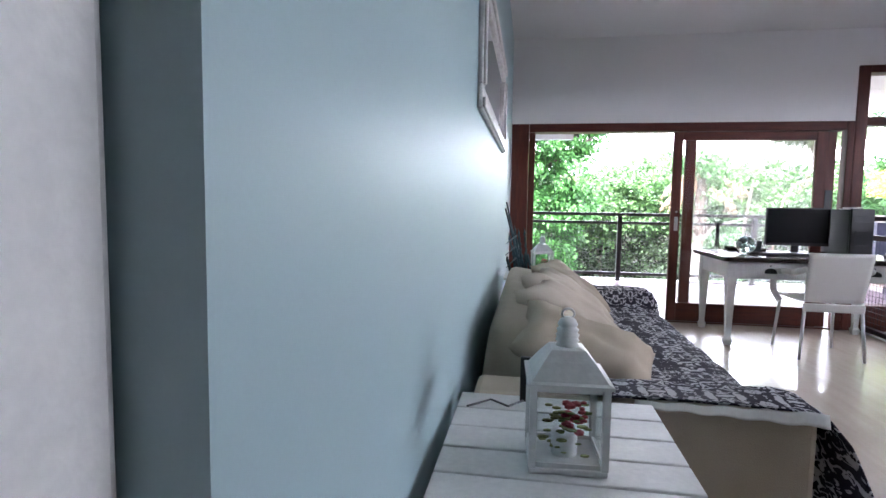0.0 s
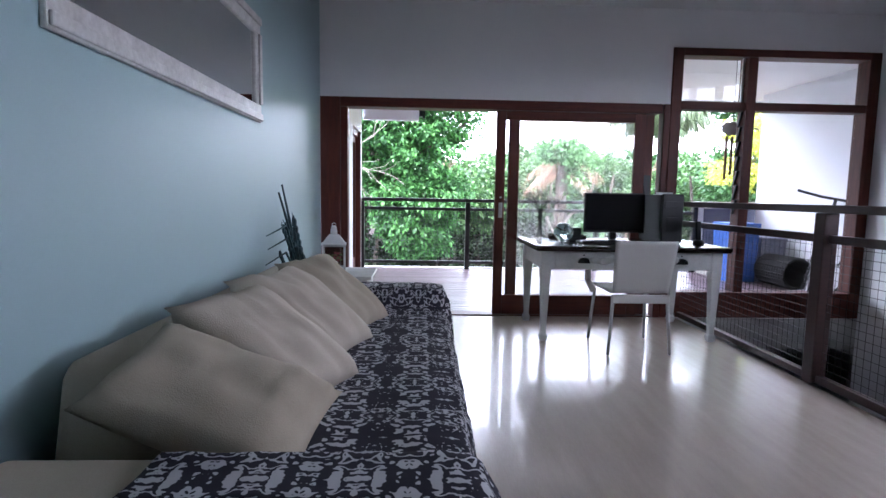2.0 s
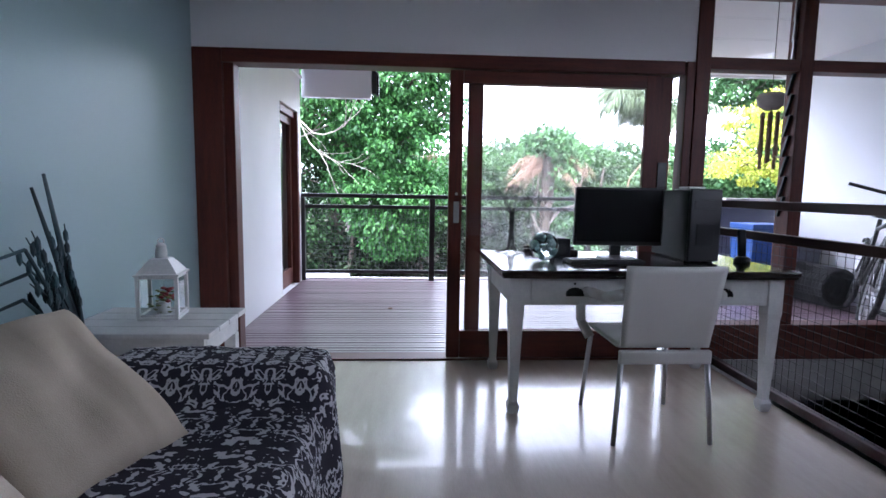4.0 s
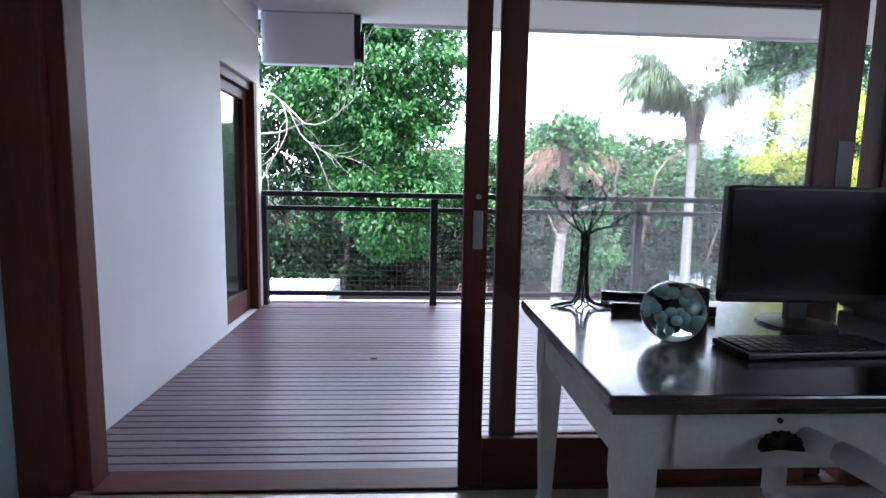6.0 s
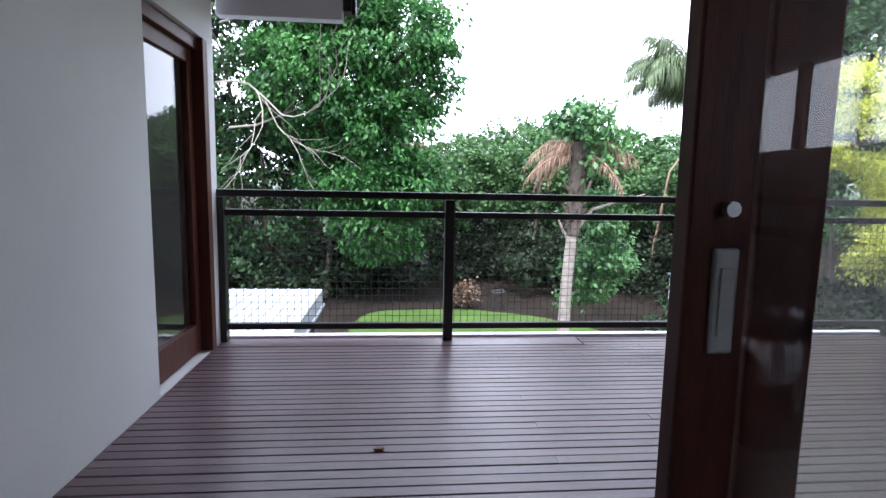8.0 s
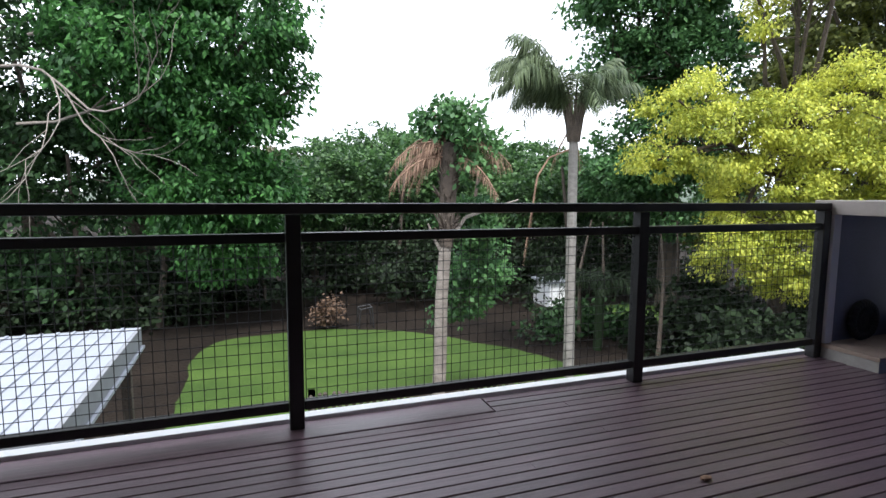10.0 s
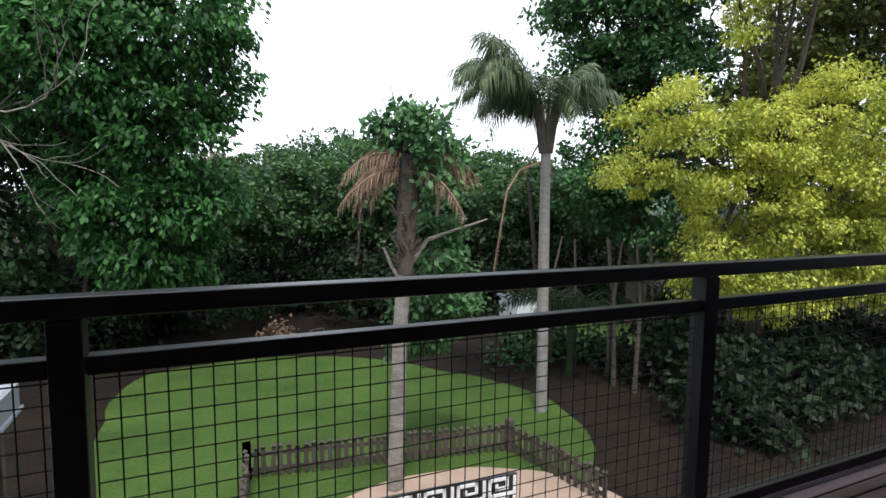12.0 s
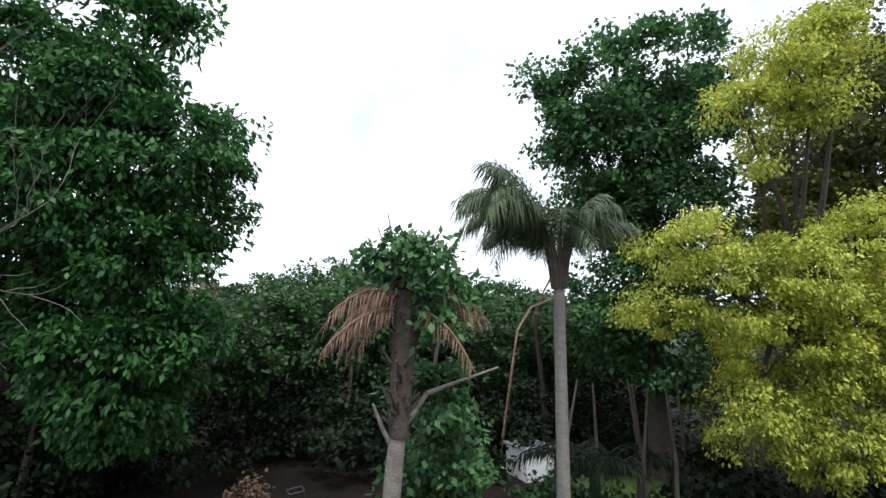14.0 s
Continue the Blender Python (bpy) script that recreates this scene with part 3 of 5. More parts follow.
def sofa():
    x1, y0, y1 = 0.96, 1.19, 3.60
    o = holder("sofa", pose(0, 0, 0), "beige linen day sofa against the blue wall", "sofa")
    Shape().box(-0.07, x1 - 0.02, y0 + 0.2, y1 - 0.2, 0.03, 0.40, bevel=0.02).to("base", LINEN, o, True)
    Shape().box(-0.06, x1 - 0.03, y0 + 0.215, y1 - 0.215, 0.402, 0.445, bevel=0.018).to("seat", LINEN, o, True)
    Shape().box(0.0, 0.22, y0 + 0.32, y1 - 0.21, 0.06, 0.37, pose(-0.09, 0, 0.36, 0, 8, 0), bevel=0.05).to("backrest", LINEN, o, True)
    for a in (y0, y1 - 0.198):
        Shape().box(-0.07, x1 - 0.025, a, a + 0.198, 0.03, 0.555, bevel=0.022).to("armrest", LINEN, o)
    for x in (0.02, x1 - 0.1):
        for y in (y0 + 0.06, y1 - 0.1):
            Shape().rod((x, y, 0), (x, y, 0.04), 0.025).to("foot", BROWNRAIL, o)

    def over(u, v):
        x, y = 0.27 + u * 1.03, y0 - 0.004 + v * (y1 - y0 + 0.02)
        z = 0.458 + 0.008 * noise.noise((x * 5, y * 5, 0)) + 0.006 * noise.noise((x * 14, y * 14, 2))
        k = min(abs(y - y0), abs(y1 - y))
        z += 0.11 * (1 if k < 0.18 else max(0.0, 1 - (k - 0.18) / 0.08))
        if x > x1 - 0.02:
            d = x - (x1 - 0.02)
            near = max(0.0, 1 - (y - y0) / 0.55)
            x = x1 - 0.02 + 0.03 * min(1, d * 15) + 0.016 * math.sin(y * 17) * min(1, d * 6) + d * (0.1 + 0.45 * near)
            z -= d * (1.1 + 0.35 * near)
        else:
            z -= 0.02 * max(0, (x - x1 + 0.12) / 0.12) ** 2
        return Vector((x, y, z))

    t = soft_sheet(over, 60, 120, -0.006).to("sofa_throw", DAMASK, None, True)
    tagged(t, "black and white damask cotton throw spread over the sofa", "throw")
    soft_sheet(lambda u, v: Vector((0.42 + u * 0.53, y0 - 0.008 - 0.012 * v, 0.566 - 0.03 * v * (0.5 + 0.8 * u) + 0.003 * math.sin(u * 30))), 30, 4, 0.004).to("throw_lining", PAPER, t, True)
    return o


sofa()
for k, (x, y, z, lean, roll, turn, w, h, thick, dent, tone) in enumerate((
        (0.315, 1.58, 0.605, 70, 20, -4, 0.54, 0.36, 0.16, 0.05, LINEN),
        (0.31, 2.05, 0.615, 55, 0, 72, 0.46, 0.54, 0.17, 0.12, LINEN2),
        (0.32, 2.53, 0.62, 54, 0, 75, 0.50, 0.54, 0.17, 0.32, LINEN2),
        (0.37, 3.02, 0.615, 52, 0, 72, 0.46, 0.54, 0.16, 0.05, LINEN))):
    cushion("cushion", w, h, thick, pose(x, y, z, -lean, roll, turn), tone, "plump beige linen cushion leaning on the sofa back", dent, k * 3.7)


def plank_bench(x0, x1, y0, y1, n, label, h=0.59):
    o = holder("bench_table", pose(x0, y0, 0), label, "bench", "white slatted bench tables")
    L, w = x1 - x0, (y1 - y0) / n
    for k in range(n):
        Shape().box(0, L, k * w + 0.003, (k + 1) * w - 0.003, h - 0.022, h, bevel=0.004).to("plank", CHALK, o)
    Shape().box(0.03, L - 0.03, 0.03, 0.05, h - 0.1, h - 0.024).box(0.03, L - 0.03, y1 - y0 - 0.05, y1 - y0 - 0.03, h - 0.1, h - 0.024).box(0.03, 0.05, 0.052, y1 - y0 - 0.052, h - 0.1, h - 0.024).box(L - 0.05, L - 0.03, 0.052, y1 - y0 - 0.052, h - 0.1, h - 0.024).to("apron", CHALK, o)
    for x in (0.028, L - 0.078):
        for y in (0.028, y1 - y0 - 0.078):
            Shape().box(x, x + 0.05, y, y + 0.05, 0, h - 0.104, bevel=0.004).to("leg", CHALK, o)
    return o


plank_bench(-0.09, 0.45, 0.36, 1.09, 6, "white painted slatted bench table beside the sofa")
plank_bench(-0.10, 0.49, 3.72, 4.18, 4, "white painted slatted bench table beside the sliding door")


def lantern(m, label):
    o = holder("lantern", m @ Matrix.Diagonal((0.8, 0.8, 0.8, 1)), label, "lantern", "white metal lanterns")
    w = 0.092
    Shape().box(-w - 0.008, w + 0.008, -w - 0.008, w + 0.008, 0, 0.016, bevel=0.003).to("base", CHALK, o)
    s = Shape()
    for x in (-w, w):
        for y in (-w, w):
            s.box(x - 0.009, x + 0.009, y - 0.009, y + 0.009, 0.016, 0.228)
    for z in (0.018, 0.216):
        s.box(-w + 0.01, w - 0.01, -w - 0.005, -w + 0.005, z, z + 0.012).box(-w + 0.01, w - 0.01, w - 0.005, w + 0.005, z, z + 0.012).box(-w - 0.005, -w + 0.005, -w + 0.01, w - 0.01, z, z + 0.012).box(w - 0.005, w + 0.005, -w + 0.01, w - 0.01, z, z + 0.012)
    s.to("frame", CHALK, o)
    Shape().lathe([(w + 0.016, 0.229), (w + 0.016, 0.238), (w + 0.004, 0.242), (0.066, 0.285), (0.052, 0.302), (0.044, 0.312), (0.03, 0.316)], sides=4, square=True).to("roof", CHALK, o)
    Shape().lathe([(0.032, 0.314), (0.027, 0.325), (0.032, 0.331), (0.027, 0.338), (0.032, 0.345), (0.026, 0.352), (0.03, 0.36), (0.022, 0.366), (0.027, 0.374), (0.02, 0.388), (0.008, 0.394)], sides=16).ring((0, 0, 0.402), 0.016, 0.014, 0.003).to("chimney", CHALK, o, True)
    g = Shape()
    for a in range(4):
        g.box(-w + 0.008, w - 0.008, w - 0.0015, w + 0.0015, 0.03, 0.216, pose(0, 0, 0, 0, 0, 90 * a))
    g.to("pane", SMOKE, o).visible_shadow = False
    random.seed(5)
    fl, lf = Shape(), Shape()
    for k in range(26):
        c = (random.uniform(0.0, 0.055), random.uniform(-0.05, 0.05), random.uniform(0.09, 0.16))
        fl.ball(c, random.uniform(0.008, 0.016), (1, 1, 0.6), 1)
    for k in range(46):
        c = Vector((random.uniform(-0.06, 0.06), random.uniform(-0.06, 0.06), random.uniform(0.025, 0.14)))
        lf.ball(c, random.uniform(0.009, 0.017), (1, 0.5, 0.35), 1)
    tagged(fl.to("dried_flowers", PINK, o), kind="stuff")
    tagged(lf.to("dried_leaves", LEAFDRY, o), kind="stuff")
    Shape().lathe([(0.035, 0.017), (0.035, 0.075), (0.03, 0.08)]).to("candle", PAPER, o, True)
    return o


lantern(pose(0.182, 0.71, 0.591, 0, 0, 3), "white metal lantern holding dried red flowers on the bench")
lantern(pose(0.20, 4.0, 0.591, 0, 0, 8), "white metal lantern standing on the bench by the door")


def hub():
    o = Shape().box(0.08, 0.11, 1.03, 1.05, 0.592, 0.72, bevel=0.004).path([(0.09, 1.03, 0.596), (0.05, 0.98, 0.596), (0.0, 1.02, 0.597), (-0.06, 0.96, 0.596)], 0.003).to("black_charger", BLACK)
    tagged(o, "small black charger with cable on the bench", "charger")


hub()
tagged(Shape().box(0.08, 0.30, 3.9, 4.12, 0.0, 0.22, bevel=0.01).box(0.065, 0.315, 3.885, 4.135, 0.222, 0.245, bevel=0.008).to("storage_box", LILAC), "lilac plastic storage box under the bench table", "box")


def wall_mirror():
    y0, y1, z0, z1, w = 1.64, 3.37, 1.52, 2.09, 0.095
    o = holder("wall_mirror", pose(-0.12, 0, 0), "wide mirror in a whitewashed silver moulded frame", "mirror")
    for a, b, c, d in ((y0, y1, z0, z0 + w), (y0, y1, z1 - w, z1), (y0, y0 + w, z0 + w, z1 - w), (y1 - w, y1, z0 + w, z1 - w)):
        s = Shape().box(0.001, 0.022, a, b, c, d, bevel=0.006)
        if b - a > d - c:
            s.box(0.02, 0.034, a + 0.004, b - 0.004, c + (0.006 if c == z0 else 0.05), c + (0.045 if c == z0 else w - 0.006), bevel=0.006)
        else:
            s.box(0.02, 0.034, a + (0.006 if a == y0 else 0.05), a + (0.045 if a == y0 else w - 0.006), c, d, bevel=0.006)
        s.to("frame", SILVER, o)
    Shape().box(0.001, 0.009, y0 + w - 0.004, y1 - w + 0.004, z0 + w - 0.004, z1 - w + 0.004).to("glass", MIRROR, o)


wall_mirror()


def reeds():
    random.seed(11)
    o = holder("dried_reed_arrangement", pose(0.06, 3.69, 0), "tall vase of dark teal dried reeds by the wall", "dried reeds")
    Shape().lathe([(0.04, 0), (0.055, 0.1), (0.05, 0.3), (0.035, 0.5), (0.04, 0.55)]).to("vase", DARK, o, True)
    s = Shape()
    for k in range(16):
        tip = Vector((random.uniform(-0.14, 0.05), random.uniform(-0.24, 0.06), random.uniform(0.75, 1.0)))
        a = Vector((random.uniform(-0.03, 0.03), random.uniform(-0.03, 0.02), 0.5))
        mid = (a + tip) / 2 + Vector((random.uniform(-0.03, 0.03), random.uniform(-0.04, 0.04), 0.03))
        s.path([a, mid, tip], 0.008, 0.002, 5)
        for j in range(5):
            p = mid.lerp(tip, j / 5)
            s.ball(p, 0.014, (0.7, 0.7, 2.0), 1)
    for dx, dy, z in ((-0.15, 0.06, 1.18), (-0.155, 0.0, 1.13)):
        s.path([(0, 0, 0.5), (dx * 0.55, dy * 0.6, 0.88), (dx, dy, z)], 0.014, 0.006, 6)
    for dx, dy, z in ((-0.13, -0.36, 0.90), (-0.13, -0.34, 0.82), (-0.12, -0.42, 0.74)):
        s.path([(0, 0, 0.52), (dx * 0.5, dy * 0.5, z + 0.03), (dx, dy, z - 0.02)], 0.010, 0.003, 6)
    s.to("reed", TEAL, o)


reeds()


def desk():
    x0, x1, y0, y1, h = 1.69, 3.22, 4.26, 5.13, 0.76
    o = holder("writing_desk", pose(0, 0, 0), "white painted desk with dark varnished top and cup pulls", "desk")
    Shape().box(x0, x1, y0, y1, h - 0.03, h, bevel=0.006).box(x0 + 0.01, x1 - 0.01, y0 + 0.01, y1 - 0.01, h - 0.042, h - 0.031).to("top", DESKTOP, o)
    a, b, c, d, z0, z1 = x0 + 0.05, x1 - 0.05, y0 + 0.05, y1 - 0.05, 0.575, h - 0.043
    Shape().box(a + 0.08, b - 0.08, c + 0.012, c + 0.03, z0, z1).box(a + 0.08, b - 0.08, d - 0.03, d - 0.012, z0, z1).box(a + 0.012, a + 0.03, c + 0.08, d - 0.08, z0, z1).box(b - 0.03, b - 0.012, c + 0.08, d - 0.08, z0, z1).to("apron", CHALK, o)
    for u, v in ((a + 0.11, a + 0.55), (b - 0.55, b - 0.11)):
        dr = Shape().box(u, v, c, c + 0.011, z0 + 0.012, z1 - 0.012, bevel=0.003).to("drawer", CHALK, o)
        cup = Shape()
        for k in range(9):
            t0 = math.pi * k / 8
            cup.rod(((u + v) / 2, c - 0.002, 0.635), ((u + v) / 2 + 0.045 * math.cos(t0), c - 0.016, 0.635 + 0.03 * math.sin(t0)), 0.012, 0.010, 6)
        cup.rod(((u + v) / 2, c - 0.004, z1 - 0.03), ((u + v) / 2, c, z1 - 0.03), 0.006)
        cup.to("cup_pull", GREYCASE, dr)
    for x in (a + 0.04, b - 0.04):
        for y in (c + 0.04, d - 0.04):
            Shape().lathe([(0.022, 0), (0.028, 0.02), (0.03, 0.045), (0.021, 0.065), (0.020, 0.08), (0.034, 0.50), (0.038, 0.53), (0.038, z1)], (x, y, 0), 4, True).to("leg", CHALK, o)


desk()


def chair():
    o = holder("armchair", pose(2.40, 4.2, 0), "white plastic armchair with aluminium legs at the desk", "chair")

    def shell(u, v):
        x = (u - 0.5) * 0.41
        if v < 0.5:
            t = v / 0.5
            return Vector((x * 1.04, 0.24 - 0.44 * t, 0.445 - 0.02 * math.sin(t * 3.14) * (1 - (2 * u - 1) ** 2)))
        t = (v - 0.5) / 0.5
        return Vector((x * (1.0 + 0.10 * t), -0.20 - 0.075 * t - 0.03 * (1 - (2 * u - 1) ** 2) * t, 0.43 + 0.40 * t + 0.02 * (1 - t)))

    soft_sheet(shell, 14, 26, 0.012).to("seat_and_back", PLASTIC, o, True)
    Shape().box(-0.215, 0.215, -0.218, -0.19, 0.375, 0.44, bevel=0.01).to("skirt", PLASTIC, o)
    for sx in (-1, 1):
        s = Shape()
        s.path([(sx * 0.225, 0.16, 0.40), (sx * 0.262, 0.20, 0.48), (sx * 0.27, 0.19, 0.58), (sx * 0.27, 0.13, 0.645), (sx * 0.268, 0.02, 0.66), (sx * 0.255, -0.12, 0.665), (sx * 0.225, -0.235, 0.70)], 0.025, 0.025, 10)
        s.to("armrest", PLASTIC, o, True)
        Shape().rod((sx * 0.20, -0.20, 0.40), (sx * 0.228, -0.225, 0), 0.013, 0.011, 12).to("leg", ALU, o, True)
        Shape().rod((sx * 0.205, 0.20, 0.40), (sx * 0.23, 0.24, 0), 0.013, 0.011, 12).to("leg", ALU, o, True)


chair()


def desk_things():
    m = holder("monitor", pose(2.462, 4.765, 0.76), "black flat computer monitor on the desk", "monitor")
    Shape().box(-0.262, 0.262, 0, 0.035, 0.075, 0.415, bevel=0.008).to("body", BLACK, m)
    Shape().box(-0.25, 0.25, -0.003, 0.002, 0.1, 0.402).to("screen", SCREEN, m)
    Shape().box(-0.03, 0.03, 0.036, 0.06, 0.01, 0.2).lathe([(0.11, 0), (0.105, 0.008), (0.04, 0.014)], (0, 0.04, 0)).to("stand", BLACK, m)
    t = holder("computer_tower", pose(2.878, 4.58, 0.76), "black computer tower with grey steel side on the desk", "computer")
    Shape().box(-0.088, 0.088, 0.03, 0.46, 0.008, 0.405, bevel=0.006).to("case", GREYCASE, t)
    Shape().box(-0.09, 0.09, 0, 0.028, 0.008, 0.412, bevel=0.008).box(-0.07, 0.07, -0.004, 0.002, 0.30, 0.35, bevel=0.002).box(-0.05, 0.05, -0.004, 0.002, 0.1, 0.22, bevel=0.002).to("front", BLACK, t)
    for x in (-0.07, 0.07):
        Shape().box(x - 0.015, x + 0.015, 0.05, 0.4, 0, 0.0075).to("foot", RUBBER, t)
    tagged(Shape().box(2.80, 2.93, 4.64, 4.8, 1.166, 1.171).box(2.80, 2.9, 4.64, 4.75, 1.172, 1.185, bevel=0.004).to("paper_stack", PAPER), "crumpled white papers lying on the computer tower", "paper")
    k = holder("keyboard", pose(2.30, 4.55, 0.76, 0, 0, 4), "black computer keyboard on the desk", "keyboard")
    Shape().box(-0.21, 0.21, -0.07, 0.07, 0.002, 0.018, bevel=0.004).to("body", BLACK, k)
    keys = Shape()
    for i in range(14):
        for j in range(5):
            keys.box(-0.2 + i * 0.0285, -0.2 + i * 0.0285 + 0.024, -0.06 + j * 0.024, -0.06 + j * 0.024 + 0.02, 0.018, 0.024)
    tagged(keys.to("keys", BLACK, k), kind="stuff")
    c = holder("cable_tray", pose(2.12, 5.01, 0.76, 0, 0, -10), "shallow dark tray of cables on the desk", "tray")
    Shape().box(-0.15, 0.15, -0.09, 0.09, 0.001, 0.014).box(-0.16, 0.16, -0.1, -0.088, 0.001, 0.034).box(-0.16, 0.16, 0.088, 0.1, 0.001, 0.034).to("tray", DESKTOP, c)
    random.seed(3)
    cb = Shape()
    for q in range(7):
        cb.path([(random.uniform(-0.13, 0.13), random.uniform(-0.07, 0.07), 0.02 + 0.004 * q) for _ in range(4)], 0.004)
    cb.to("cable", BLACK, c)
    tagged(Shape().box(2.09, 2.19, 4.80, 4.90, 0.761, 0.87, bevel=0.008).ring((2.14, 4.798, 0.81), 0.03, 0.03, 0.004).to("desk_speaker", GREYCASE), "small dark grey cube speaker on the desk", "speaker")
    p = holder("cordless_phone", pose(3.13, 4.62, 0.76), "cordless phone standing in its cradle on the desk", "phone")
    Shape().lathe([(0.045, 0), (0.045, 0.02), (0.03, 0.035)]).to("cradle", BLACK, p, True)
    Shape().box(-0.022, 0.022, -0.012, 0.012, 0.03, 0.19, pose(0, 0, 0, -8), bevel=0.008).to("handset", GREYCASE, p)
    # glass ball filled with bubbles
    g = holder("glass_ball", pose(1.985, 4.62, 0.761), "clear glass ball with bubble marbles on the desk", "glass ball")
    gm = bpy.data.materials.new("clear_glass")
    gm.use_nodes = True
    q = gm.node_tree.nodes["Principled BSDF"]
    q.inputs["Transmission Weight"].default_value, q.inputs["Roughness"].default_value, q.inputs["IOR"].default_value = 1.0, 0.02, 1.45
    q.inputs["Base Color"].default_value = (0.86, 0.96, 0.94, 1)
    bowl = Shape().ball((0, 0, 0.082), 0.08, sub=4)
    bowl.to("ball", gm, g, True)
    random.seed(8)
    bub = Shape()
    for _ in range(22):
        while True:
            c = Vector((random.uniform(-1, 1), random.uniform(-1, 1), random.uniform(-1, 1)))
            if c.length < 0.8:
                break
        bub.ball(c * 0.066 + Vector((0, 0, 0.082)), random.uniform(0.009, 0.016), sub=2)
    am = mat("pale_teal_marble", (0.55, 0.68, 0.66), (0.40, 0.55, 0.54), rough=0.12, bump=0)
    tagged(bub.to("bubbles", am, g, True), kind="stuff")
    # wire tree
    random.seed(21)
    w = holder("wire_tree", pose(1.875, 5.02, 0.76), "dark twisted wire tree with small glass beads on the desk", "wire tree")
    s, beads = Shape(), Shape()
    for i in range(10):
        a = i * 0.63
        s.path([(0.0 + 0.11 * math.cos(a), 0.045 * math.sin(a), 0.004), (0.04 * math.cos(a), 0.03 * math.sin(a), 0.014), (0.02 * math.cos(a), 0.02 * math.sin(a), 0.04), (0.012 * math.cos(a + 1), 0.012 * math.sin(a + 1), 0.16), (0.013 * math.cos(a + 1.6), 0.013 * math.sin(a + 1.6), 0.26)], 0.0035, 0.003, 5)

    def branch(p, d, L, r, depth):
        e = p + d * L
        s.path([p, (p + e) / 2 + Vector([random.uniform(-0.008, 0.008) for _ in range(3)]), e], r, r * 0.75, 4)
        if depth == 0:
            if random.random() < 0.6:
                beads.ball(e - Vector((0, 0, 0.006)), 0.0055, sub=1)
            return
        for _ in range(2 if depth > 2 else 3 if depth > 1 else 2):
            q = (d + Vector([random.uniform(-0.85, 0.85), random.uniform(-0.75, 0.75), random.uniform(-0.6, 0.7)])).normalized()
            branch(e, q, L * random.uniform(0.62, 0.85), r * 0.68, depth - 1)

    for i in range(9):
        a = i * 2.4
        branch(Vector((0.012 * math.cos(a), 0.012 * math.sin(a), 0.25)), Vector((math.cos(a), 0.8 * math.sin(a), 0.35 + 0.28 * (i % 5))).normalized(), 0.068, 0.0032, 4)
    s.to("wire", DARK, w)
    tagged(beads.to("beads", SMOKE, w), kind="stuff")


desk_things()

# ---- things on the deck ----
def bicycle(m, label):
    o = holder("bicycle", m, label, "bicycle", "bicycles against the wall")
    for x in (-0.53, 0.53):
        w = Shape().ring((x, 0, 0.34), 0.32, 0.32, 0.022).to("tyre", RUBBER, o, True)
        sp = Shape().ring((x, 0, 0.34), 0.295, 0.295, 0.008).rod((x, -0.03, 0.34), (x, 0.03, 0.34), 0.02)
        for k in range(16):
            a = k * math.pi / 8
            sp.rod((x, 0, 0.34), (x + 0.29 * math.cos(a), 0, 0.34 + 0.29 * math.sin(a)), 0.0015, sides=4)
        sp.to("wheel", ALU, o)
    s = Shape()
    for a, b, r in (((-0.53, 0, 0.34), (-0.08, 0, 0.30), 0.013), ((-0.53, 0, 0.34), (-0.2, 0, 0.78), 0.011), ((-0.08, 0, 0.30), (-0.23, 0, 0.86), 0.018), ((-0.2, 0, 0.78), (0.33, 0, 0.86), 0.018), ((-0.08, 0, 0.30), (0.36, 0, 0.74), 0.021), ((0.31, 0, 0.92), (0.53, 0, 0.34), 0.019)):
        s.rod(a, b, r)
    s.to("frame", DARK, o, True)
    Shape().rod((0.31, 0, 0.92), (0.27, 0, 1.06), 0.016).path([(0.25, -0.34, 1.10), (0.27, -0.12, 1.075), (0.27, 0.12, 1.075), (0.25, 0.34, 1.10)], 0.014).to("handlebar", BLACK, o)
    Shape().box(-0.38, -0.10, -0.06, 0.06, 0.87, 0.92, bevel=0.02).to("saddle", BLACK, o)
    Shape().ring((-0.08, 0.03, 0.30), 0.09, 0.09, 0.008).rod((-0.08, 0.05, 0.3), (0.04, 0.06, 0.2), 0.01).to("crank", ALU, o)
    return o


bicycle(pose(5.40, 6.42, 0.0, -11, 0, -125) @ Matrix.Scale(1.1, 4), "black mountain bicycle parked by the white deck wall")
bicycle(pose(5.60, 5.98, 0.0, -11, 0, -110) @ Matrix.Scale(1.06, 4), "black mountain bicycle parked behind another bicycle")


def bin_box(x, y, w, d, h, material, label):
    o = holder("storage_bin", pose(x, y, 0), label, "storage bin")
    Shape().lathe([(w * 0.45, 0), (w * 0.5, h * 0.92)], sides=4, square=True).to("body", material, o)
    Shape().box(-w * 0.53, w * 0.53, -w * 0.53, w * 0.53, h * 0.921, h, bevel=0.01).to("lid", material, o)


bin_box(5.25, 7.62, 0.42, 0.4, 0.82, BLUEPL, "blue plastic storage bin against the white deck wall")
bin_box(5.68, 7.60, 0.36, 0.4, 0.62, NAVY, "dark blue storage bin against the white deck wall")


def tyre_pile():
    o = holder("folded_net_roll", pose(5.62, 7.15, 0), "dark ribbed rubber mat rolled up on the deck", "rubber mat")
    s = Shape()
    for k in range(12):
        s.ring((0, -0.3 + k * 0.05, 0.2), 0.19, 0.19, 0.024, n=16)
    s.to("roll", RUBBER, o)


tyre_pile()


